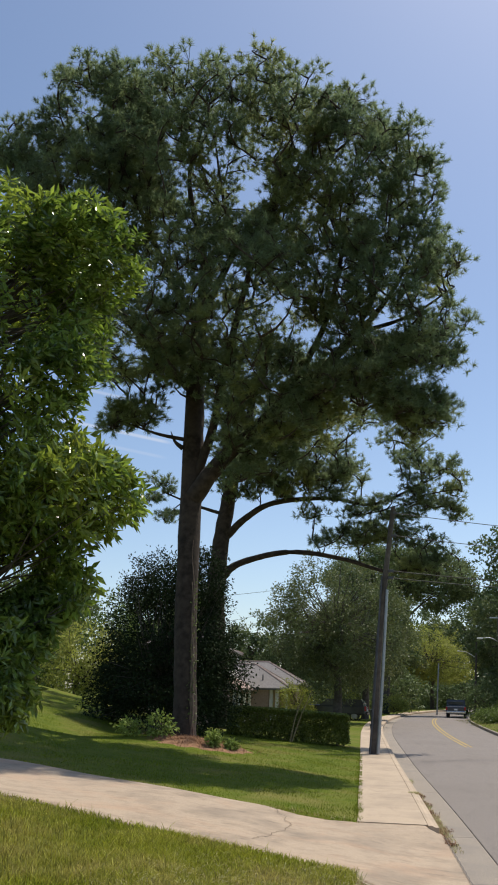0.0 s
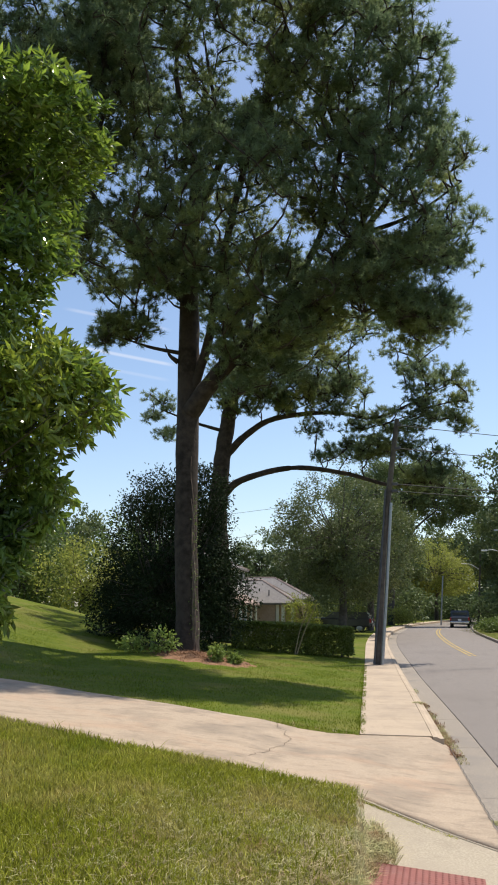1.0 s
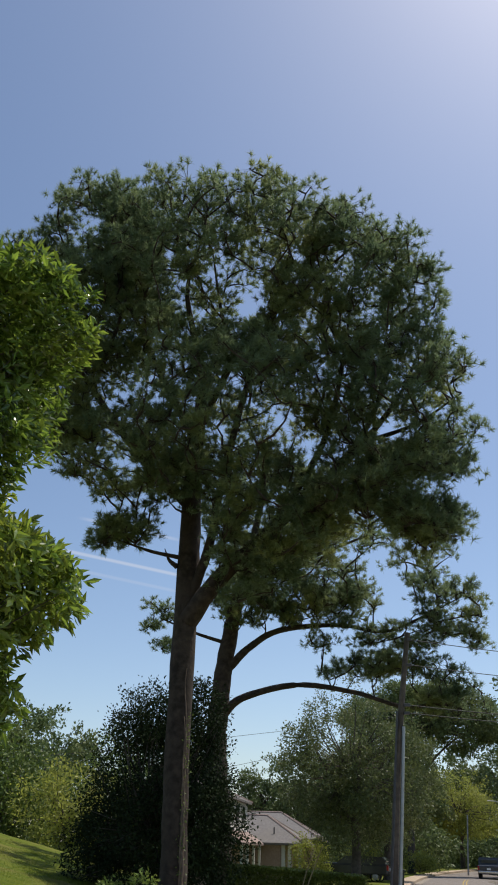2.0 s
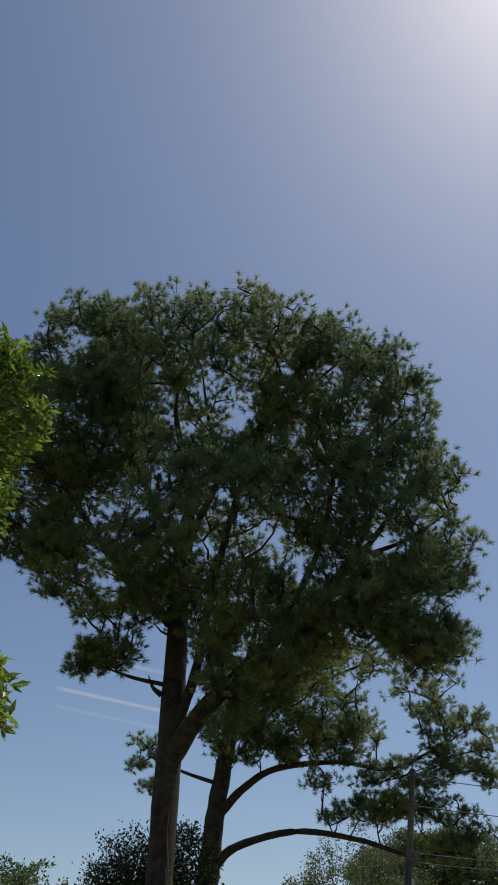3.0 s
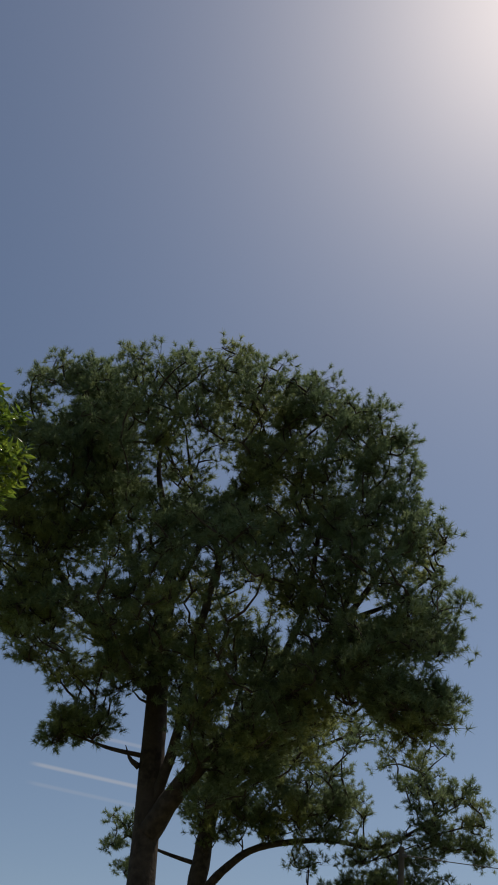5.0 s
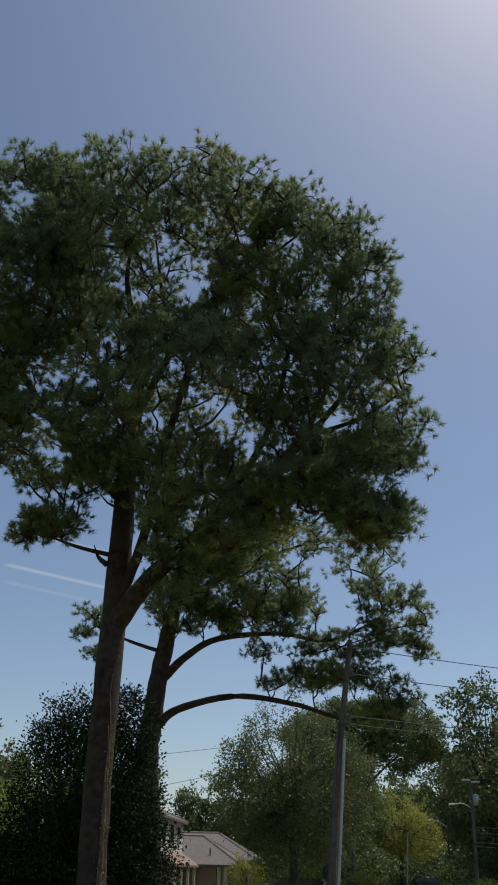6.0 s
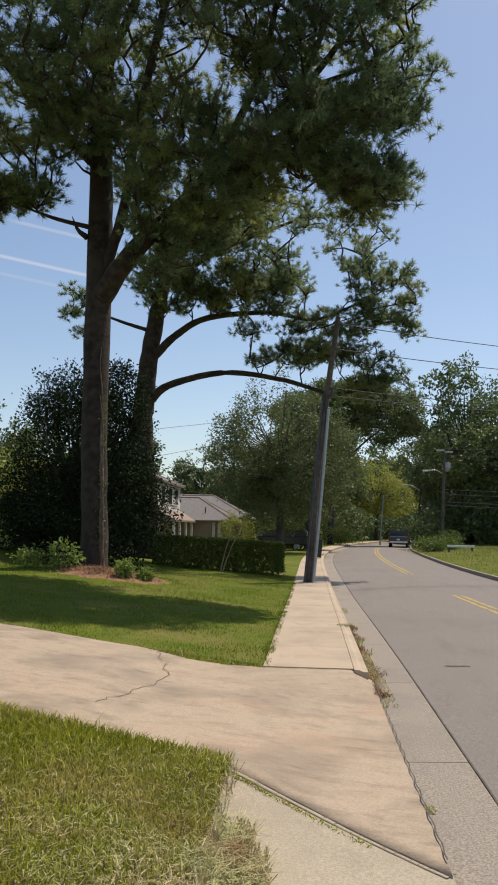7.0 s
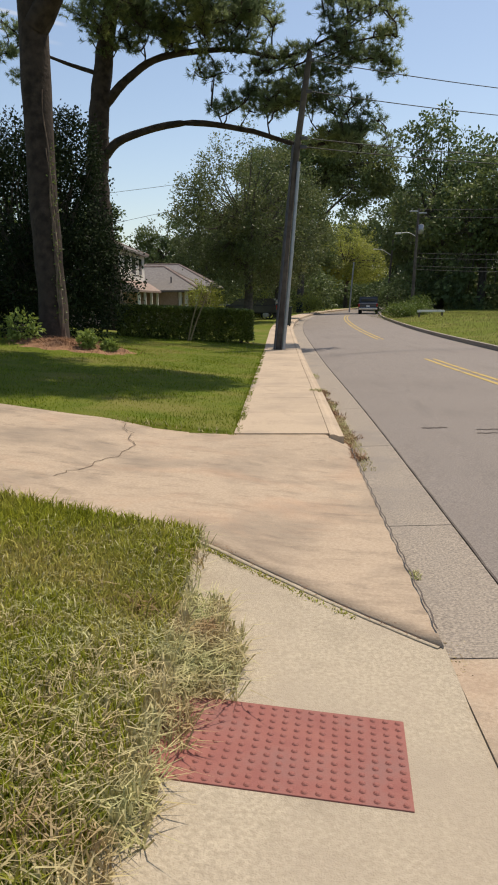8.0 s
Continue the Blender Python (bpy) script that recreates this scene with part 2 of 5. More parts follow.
def tube(points, radii, sides=8, lump=0.0, seed=0):
    """Verts and quads of a tapered tube along the points."""
    pts = np.array(points, float)
    n = len(pts)
    rng = np.random.default_rng(seed)
    tang = np.gradient(pts, axis=0)
    tang /= np.linalg.norm(tang, axis=1)[:, None] + 1e-9
    ref = np.array([1.0, 0, 0]) if abs(tang[0, 0]) < 0.8 else np.array([0, 1.0, 0])
    a = np.cross(tang, ref)
    a /= np.linalg.norm(a, axis=1)[:, None] + 1e-9
    b = np.cross(tang, a)
    ang = np.linspace(0, 2 * np.pi, sides, endpoint=False)
    r = np.array(radii, float)[:, None] * (1 + lump * rng.uniform(-1, 1, (n, sides)))
    v = pts[:, None] + r[..., None] * (np.cos(ang)[None, :, None] * a[:, None] + np.sin(ang)[None, :, None] * b[:, None])
    i, j = np.meshgrid(np.arange(n - 1), np.arange(sides), indexing="ij")
    i, j = i.ravel(), j.ravel()
    k = (j + 1) % sides
    f = np.stack([i * sides + j, i * sides + k, (i + 1) * sides + k, (i + 1) * sides + j], 1)
    return v.reshape(-1, 3), f


def join(chunks):
    vs, fs, o = [], [], 0
    for v, f in chunks:
        vs.append(v)
        fs.append(np.asarray(f) + o)
        o += len(v)
    return np.concatenate(vs), np.concatenate(fs)


def curve_points(controls, n):
    """A smooth line through control points."""
    c = np.array(controls, float)
    t = np.linspace(0, len(c) - 1, n)
    p = np.vstack([2 * c[0] - c[1], c, 2 * c[-1] - c[-2]])
    i = np.minimum(t.astype(int), len(c) - 2)
    u = (t - i)[:, None]
    p0, p1, p2, p3 = p[i], p[i + 1], p[i + 2], p[i + 3]
    return 0.5 * (2 * p1 + (p2 - p0) * u + (2 * p0 - 5 * p1 + 4 * p2 - p3) * u ** 2 + (3 * p1 - p0 - 3 * p2 + p3) * u ** 3)


def unit(v):
    return v / (np.linalg.norm(v, axis=-1, keepdims=True) + 1e-9)


def in_blobs(rng, blobs, n, shell=0.35):
    """n places in a union of ellipsoids (x, y, z, rx, ry, rz), more of them towards the outside."""
    b = np.array(blobs, float)
    vol = b[:, 3] * b[:, 4] * b[:, 5]
    which = rng.choice(len(b), n, p=vol ** 0.62 / (vol ** 0.62).sum())
    d = unit(rng.normal(size=(n, 3)))
    r = rng.uniform(shell, 1, n) ** 0.6
    return b[which, :3] + d * r[:, None] * b[which, 3:]


def leaves(rng, centres, out, size, slim=0.4, droop=0.3, spread=0.8, simple=False):
    """Folded leaves of two quads at the places, pointing roughly along out."""
    n = len(centres)
    d = unit(out + rng.normal(size=(n, 3)) * spread + np.array([0, 0, -droop]))
    side = unit(np.cross(d, rng.normal(size=(n, 3))))
    nrm = np.cross(d, side)
    s = size * rng.uniform(0.65, 1.3, n)[:, None]
    w = s * slim * 0.5
    base, mid, tip = centres, centres + d * s * 0.55 + nrm * s * 0.06, centres + d * s - nrm * s * 0.08
    l, r = centres + d * s * 0.5 + side * w - nrm * s * 0.03, centres + d * s * 0.5 - side * w - nrm * s * 0.03
    if simple:
        o = (np.arange(n) * 4)[:, None]
        return np.stack([base, l, tip, r], 1).reshape(-1, 3), np.concatenate([o + np.array([[0, 1, 2]]), o + np.array([[0, 2, 3]])])
    v = np.stack([base, l, mid, r, tip], 1).reshape(-1, 3)
    o = (np.arange(n) * 5)[:, None]
    f = np.concatenate([o + np.array([[0, 1, 2]]), o + np.array([[1, 4, 2]]), o + np.array([[2, 4, 3]]), o + np.array([[0, 2, 3]])])
    return v, f


# ---------------------------------------------------------------- lie of the land
def smooth(a, b, v):
    u = np.clip((np.asarray(v, float) - a) / (b - a), 0, 1)
    return u * u * (3 - 2 * u)


def bend(y):
    """How far the road has swung to the right at y."""
    y = np.asarray(y, float)
    return 0.0016 * np.clip(y - 40, 0, 75) ** 2 + np.clip(y - 115, 0, None) * 0.24


def along(y):
    return -0.14 * smooth(12, 27, y) + 0.14 * smooth(34, 60, y)


def lawn_z(x, y):
    x, y = np.asarray(x, float), np.asarray(y, float)
    rise = 0.08 * np.clip(-x, 0, 9) + 0.06 * np.clip(-x - 9, 0, 20) + 0.17 * np.clip(-x - 7.5, 0, 8)
    rise = rise * (1 - smooth(31, 46, y)) - 0.45 * smooth(34, 50, y) * smooth(1, 5, -x)
    mound = 0.24 * np.exp(-(((x + 4.9) / 1.5) ** 2 + ((y - 22.5) / 1.0) ** 2))
    bumps = 0.02 * np.sin(x * 1.7 + y * 0.6) * np.sin(y * 1.1 - x * 0.4) * np.clip(-x / 2, 0, 1)
    return along(y) + rise + mound + bumps


def ramp_dip(y):
    return -0.12 * smooth(2.0, 5.6, y)


def apron_z(x, y):
    """The driveway: from the gutter up to the lawn's height."""
    x = np.asarray(x, float)
    return np.where(x > -0.5, -0.13 + 0.17 * smooth(1.3, -0.5, x), lawn_z(x, y) + 0.0) * 1.0


def lawn_edge(y):
    """Where the near lawn meets the ramp."""
    return -0.02 - 0.55 * smooth(5.9, 3.6, y)


def near_edge(x):
    return 8.15 + 1.93 * smooth(-1.5, 6, -np.asarray(x, float)) + 0.06 * np.clip(-np.asarray(x, float) - 4, 0, None)


def far_edge(x):
    return 12.0 + 0.235 * np.clip(-np.asarray(x, float), 0, None)


def sheet(name, us, ys, place, material, parent=None, **tags):
    """A grid sheet: place(u, y) gives arrays x, y, z."""
    u, y = np.meshgrid(us, ys, indexing="ij")
    x, yy, z = place(u, y)
    v = np.stack([x, yy, z], -1).reshape(-1, 3)
    m = len(ys)
    i, j = np.meshgrid(np.arange(len(us) - 1), np.arange(m - 1), indexing="ij")
    i, j = i.ravel(), j.ravel()
    f = np.stack([i * m + j, (i + 1) * m + j, (i + 1) * m + j + 1, i * m + j + 1], 1)
    ob = part(name, mesh_np(name, v, f), material, parent, smooth=True)
    return tagged(ob, **tags) if tags else ob


def slab(u0, u1, ys, ztop, thick=0.15, nu=2):
    """Verts and quads of a slab that follows the road's bend: a top grid and skirts."""
    us = np.linspace(u0, u1, nu)
    u, y = np.meshgrid(us, ys, indexing="ij")
    z = ztop(u, y)
    x = u + bend(y)
    m = len(ys)
    top = np.stack([x, y, z], -1).reshape(-1, 3)
    i, j = np.meshgrid(np.arange(nu - 1), np.arange(m - 1), indexing="ij")
    i, j = i.ravel(), j.ravel()
    f = [np.stack([i * m + j, (i + 1) * m + j, (i + 1) * m + j + 1, i * m + j + 1], 1)]
    ring = [a * m for a in range(nu)] + [(nu - 1) * m + b for b in range(1, m)] + [a * m + m - 1 for a in range(nu - 2, -1, -1)] + [b for b in range(m - 2, 0, -1)]
    ring = np.array(ring)
    low = top[ring] - np.array([0, 0, thick])
    o = len(top)
    k = np.arange(len(ring))
    kn = (k + 1) % len(ring)
    f.append(np.stack([ring[k], o + k, o + kn, ring[kn]], 1))
    return np.vstack([top, low]), np.concatenate(f)


# ground sheet, to the horizon
us = np.unique(np.concatenate([np.array([-1500, -700, -300, -150, -90, -60]), np.linspace(-45, -10, 36), np.linspace(-10, -1.0, 55), np.linspace(-0.95, -0.06, 20), [-0.02, 0.03, 0.6, 1.2, 4, 7.55, 7.62, 7.8, 8.5, 10, 12, 15, 20, 30, 45, 70, 120, 300, 700, 1500]]))
gy = np.unique(np.concatenate([np.array([-900, -300, -100, -40, -15]), np.linspace(-8, 7.4, 45), np.linspace(7.5, 17, 96), np.linspace(17.2, 34, 60), np.linspace(34, 120, 60), [150, 200, 300, 600, 1500]]))


def ground_place(u, y):
    left = lawn_z(u, y)
    right = 0.0 + along(y) + 0.05 * np.clip(u - 7.6, 0, 6) - 0.02
    under = (y > near_edge(u) + 0.02) & (y < far_edge(u) - 0.02)
    under = under | ((u > lawn_edge(y) + 0.02) & (y < 8))
    z = np.where(u < 0, left - 0.16 * under, np.where(u < 7.6, -0.42, right))
    return u + bend(y), y, z


ground = sheet("ground", us, gy, ground_place, SOIL_GRASS, label="mown green lawn sloping gently down to the pavement", category="ground", kind="structure")

# road
ry = np.concatenate([np.linspace(-40, 40, 60), np.linspace(42, 260, 90)])
road_me = mesh_np("road", *slab(1.7, 7.5, ry, lambda u, y: along(y) - 0.15 + 0.05 * (1 - ((u - 4.6) / 2.95) ** 2), 0.3, 9))
road = tagged(part("road", road_me, ASPHALT, smooth=False), "grey two-lane asphalt street with a worn double yellow line", "road", kind="structure")
for y0, y1 in ((-38, 25.5), (36, 77)):
    for du in (-0.11, 0.11):
        yy = np.linspace(y0, y1, 40)
        part("yellow_line", mesh_np("yellow_line", *slab(4.6 + du - 0.05, 4.6 + du + 0.05, yy, lambda u, y: along(y) - 0.096 + 0 * u, 0.01)), YELLOW, road)
tar = mesh_np("tar_joint", *slab(1.69, 1.704, np.linspace(-30, 60, 220), lambda u, y: along(y) - 0.145 + 0.004 * np.sin(y * 9) + 0 * u, 0.02))
part("tar_joint", tar, TAR, road)

# pavement: slabs, kerb, gutter
pavement = tagged(part("pavement", mesh_np("pavement", *slab(0.02, 1.0, np.linspace(12, 160, 120), lambda u, y: along(y) - 0.005 + 0 * u, 0.3)), CONCRETE), "pale tan concrete pavement with a raised kerb", "pavement", kind="structure")
y0 = 12.0
while y0 < 110:
    wide = 1.6 if y0 < 60 else 4.8
    part("slab", mesh_np("slab", *slab(0.0, 1.007, np.linspace(y0 + 0.0025, y0 + wide - 0.0025, 4), lambda u, y: along(y) + 0 * u, 0.1)), CONCRETE, pavement)
    y0 += wide
kerb = tagged(part("kerb", mesh_np("kerb", *slab(1.02, 1.14, np.linspace(12.1, 160, 160), lambda u, y: along(y) - 0.1 + 0 * u, 0.2)), CONCRETE), "pale concrete kerb along the street", "kerb", kind="structure")
y0 = 11.9
while y0 < 110:
    part("kerb_stone", mesh_np("kerb_stone", *slab(1.012, 1.16, np.linspace(y0, y0 + 2.98, 4), lambda u, y: along(y) + 0.004 - 0.02 * (u > 1.1), 0.2, 4)), CONCRETE, kerb)
    y0 += 3.0
gutter = tagged(part("gutter", mesh_np("gutter", *slab(1.15, 1.69, np.linspace(-40, 160, 150), lambda u, y: along(y) - 0.19 + 0 * u, 0.2)), GUTTER), "grey exposed-aggregate concrete gutter pan", "gutter", kind="structure")
pans = [(7.05 - 3 * k - 3, 7.05 - 3 * k) for k in range(12)] + [(7.05, 9.1)] + [(9.1 + 3 * k, 12.1 + 3 * k) for k in range(30)]
for y0, y1 in pans:
    part("gutter_pan", mesh_np("gutter_pan", *slab(1.23 if 6 < y1 < 12 else 1.165, 1.685, np.linspace(y0 + 0.006, y1 - 0.006, 5), lambda u, y: along(y) - 0.165 + 0.03 * (u - 1.2), 0.1)), DRIVE if y1 < 7.1 else GUTTER, gutter)
right_kerb = tagged(part("kerb", mesh_np("kerb", *slab(7.5, 7.64, np.linspace(-40, 160, 160), lambda u, y: along(y) + 0.0 + 0 * u, 0.3)), GUTTER), "weathered low concrete kerb beside a grass verge", "kerb", kind="structure")

# driveway
dx = np.concatenate([np.linspace(-26, -2, 49), np.linspace(-1.9, 1.22, 26)])
tt = np.linspace(0, 1, 24)
D, T = np.meshgrid(dx, tt, indexing="ij")
lip_near = np.where(D > 0, 8.35 - 1.02 * D, near_edge(D))
Yd = lip_near + (far_edge(D) + 0.0 * D - lip_near) * T
Zd = apron_z(D, Yd) + 0.015 + along(Yd) * 0
Zd = np.where(D > -0.5, Zd, lawn_z(D, Yd) + 0.02)
wgt = smooth(-1.6, -0.5, D)
Zd = (lawn_z(D, Yd) + 0.02) * (1 - wgt) + (-0.13 + 0.17 * smooth(1.3, -0.9, D)) * wgt
flush = smooth(10.7, 11.95, Yd) * smooth(-1.4, -0.2, D) * smooth(1.25, 0.95, D)
Zd = Zd + flush * (-0.012 - Zd)
D, Yd, Zd = (np.concatenate([a[:, :1], a, a[:, -1:]], 1) for a in (D, Yd, Zd))
Zd[:, 0] -= 0.2
Zd[:, -1] -= 0.2
vd = np.stack([D, Yd, Zd], -1).reshape(-1, 3)
m = len(tt) + 2
i, j = np.meshgrid(np.arange(len(dx) - 1), np.arange(m - 1), indexing="ij")
i, j = i.ravel(), j.ravel()
fd = np.stack([i * m + j, (i + 1) * m + j, (i + 1) * m + j + 1, i * m + j + 1], 1)
driveway = tagged(part("driveway", mesh_np("driveway", vd, fd), DRIVE, smooth=True), "pale tan concrete driveway with a hairline crack", "driveway", kind="structure")


def drive_z(x, y):
    w = smooth(-1.6, -0.5, x)
    return (lawn_z(x, y) + 0.02) * (1 - w) + (-0.13 + 0.17 * smooth(1.3, -0.9, x)) * w


# near ramp with its lip and tactile plate
ru, rt = np.meshgrid(np.linspace(-0.02, 1.228, 20), np.linspace(0, 1, 70), indexing="ij")
r_end = 8.37 - 1.02 * np.clip(ru, 0, None)
r_y = -20 + (r_end + 20) * rt ** 0.6
ru = ru + lawn_edge(r_y) * (1.228 - ru) / 1.228
r_z = ramp_dip(r_y) - 0.07 * (ru - 0.46) * smooth(3, 5.6, r_y)
meet = smooth(0.55, 0.0, r_end - r_y)
r_z = r_z * (1 - meet) + (drive_z(ru, r_y) - 0.011) * meet
m = rt.shape[1]
i, j = np.meshgrid(np.arange(ru.shape[0] - 1), np.arange(m - 1), indexing="ij")
i, j = i.ravel(), j.ravel()
ramp = tagged(part("ramp", mesh_np("ramp", np.stack([ru, r_y, r_z], -1).reshape(-1, 3), np.stack([i * m + j, (i + 1) * m + j, (i + 1) * m + j + 1, i * m + j + 1], 1)), RAMP, smooth=True),
              "buff concrete kerb ramp dipping to the driveway", "ramp", kind="structure")


def lip_line(n):
    u = np.linspace(-0.03, 1.2, n)
    return np.stack([u, 8.33 - 1.02 * np.clip(u, 0, None), drive_z(u, 8.33 - 1.02 * np.clip(u, 0, None)) - 0.021], 1)


v, f = tube(lip_line(14), np.linspace(0.02, 0.013, 14), 10, 0.22, 3)
v = np.array(v, float)
v[:, 2] = drive_z(v[:, 0], v[:, 1]) - 0.004 + (v[:, 2] - drive_z(v[:, 0], v[:, 1]) + 0.004) * 0.45
tagged(part("lip", mesh_np("lip", v, f), RAMP, smooth=True), "worn low concrete lip between ramp and driveway", "kerb", kind="structure")

plate = thing("tactile_plate", (0.48, 6.25, -0.12), "brick-red tactile paving plate with rows of domes, set in the ramp", "tactile paving", turn=-2.5)
plate.matrix_basis = pose(0.468, 6.27, -0.118, 0, 4.0, -5.0)
part("base", box_bm(-0.457, -0.262, -0.02, 0.457, 0.262, 0.004, 0.002), BRICKRED, plate, local=True)
dome = bmesh.new()
bmesh.ops.create_uvsphere(dome, u_segments=8, v_segments=5, radius=0.0125)
bmesh.ops.delete(dome, geom=[q for q in dome.verts if q.co.z < -0.001], context="VERTS")
dome_me = bpy.data.meshes.new("dome")
dome.to_mesh(dome_me)
dome.free()
dome_me.materials.append(BRICKRED)
for a in range(20):
    for b in range(12):
        o = new("dome", dome_me)
        o.parent = plate
        o.location, o.scale = (-0.434 + a * 0.0457, -0.24 + b * 0.0436, 0.003), (1, 1, 0.6)


# ---------------------------------------------------------------- trees
def wood(name, branches, material, parent, sides=9, lump=0.06, seed=1):
    chunks = [tube(curve_points(c, n), np.interp(np.linspace(0, 1, n), np.linspace(0, 1, len(r)), r), sides, lump, seed + k) for k, (c, r, n) in enumerate(branches)]
    return part(name, mesh_np(name, *join(chunks)), material, parent, smooth=True)


def needle_tufts(rng, centres, out, length, count):
    """Round bursts of thin needles about the end of each shoot."""
    n = len(centres)
    d = unit(out[:, None] * 0.55 + unit(rng.normal(size=(n, count, 3))) * rng.uniform(0.5, 1.0, (n, count, 1)))
    base = centres[:, None] - out[:, None] * rng.uniform(0, 0.13, (n, count, 1))
    s = length * rng.uniform(0.75, 1.15, (n, 1, 1)) * rng.uniform(0.75, 1.1, (n, count, 1))
    side = unit(np.cross(d, rng.normal(size=(n, count, 3)))) * 0.0102
    tip = base + d * s
    v = np.stack([base - side, base + side, tip], 2).reshape(-1, 3)
    return v, np.arange(len(v)).reshape(-1, 3)


def pine(name, trunk, trunk_r, limbs, blobs, n_clumps, label, seed, at, per_clump=12, clump_r=0.6, gap=0.0, hollows=(), needles=33):
    """A pine: trunk, limbs, twigs to each pad of foliage, shoots on the pads and a burst of needles on each shoot."""
    rng = np.random.default_rng(seed)
    tree = thing(name, at, label, "tree")
    wood("trunk", [(trunk, trunk_r, 40)], BARK, tree, 14, 0.07, seed)
    nodes = [curve_points(trunk, 40)[12:]]
    for c, r, n in limbs:
        wood("limb", [(c, r, n)], BARK, tree, 8, 0.06, seed + 5)
        nodes.append(curve_points(c, 24)[3:])
    nodes = np.concatenate(nodes)
    c = in_blobs(rng, blobs, n_clumps)
    keep = np.array([noise.noise(Vector(p * 0.42)) > gap for p in c])
    for hx, hy, hz, hr, slope in hollows:
        off = c - np.array([hx, hy, hz])
        off[:, 2] -= slope * off[:, 1]
        keep &= np.hypot(off[:, 0], off[:, 2]) > hr * (1 + 0.5 * np.array([noise.noise(Vector(p * 0.9)) for p in c]))
    c = c[keep]
    order = np.argsort(np.min(np.linalg.norm(c[:, None] - nodes[None], axis=2), axis=1))
    c = c[order]
    twigs = []
    for p in c:
        cost = np.linalg.norm(nodes - p, axis=1) + 1.4 * np.clip(nodes[:, 2] - p[2] + 0.3, 0, None)
        a = nodes[np.argmin(cost)]
        mid = (a + p) / 2 + rng.normal(size=3) * 0.12 + np.array([0, 0, 0.06 * np.linalg.norm(p - a)])
        dist = np.linalg.norm(p - a)
        n = max(4, int(dist * 3))
        pts = curve_points([a, mid, p], n)
        twigs.append(tube(pts, np.linspace(0.022 + 0.016 * dist, 0.013, n), 5, 0.0))
        nodes = np.vstack([nodes, pts[1:]])
    t = np.repeat(c, per_clump, axis=0)
    size = np.repeat(rng.uniform(0.7, 1.25, len(c)), per_clump)[:, None]
    way = unit(rng.normal(size=t.shape) + np.array([0, 0, 0.45]))
    jit = way * rng.uniform(0.45, 1, (len(t), 1)) * clump_r * size * np.array([1.0, 1.0, 0.6])
    out = unit(unit(jit) * 0.8 + np.array([0, 0, 0.45]))
    # a thin shoot from the pad's heart to each burst
    tip, foot = t + jit, t - np.array([0, 0, 0.08])
    side = unit(np.cross(tip - foot, rng.normal(size=t.shape))) * 0.006
    v = np.stack([foot - side, foot + side, tip + side * 0.5, tip - side * 0.5], 1).reshape(-1, 3)
    twigs.append((v, np.arange(len(v)).reshape(-1, 4)))
    tagged(part("twig_work", mesh_np("twig_work", *join(twigs)), BARK, tree, smooth=True), kind="stuff")
    part("crown", mesh_np("crown", *needle_tufts(rng, tip, out, 0.20, needles)), NEEDLE, tree, "dark green tufts of long needles")
    return tree


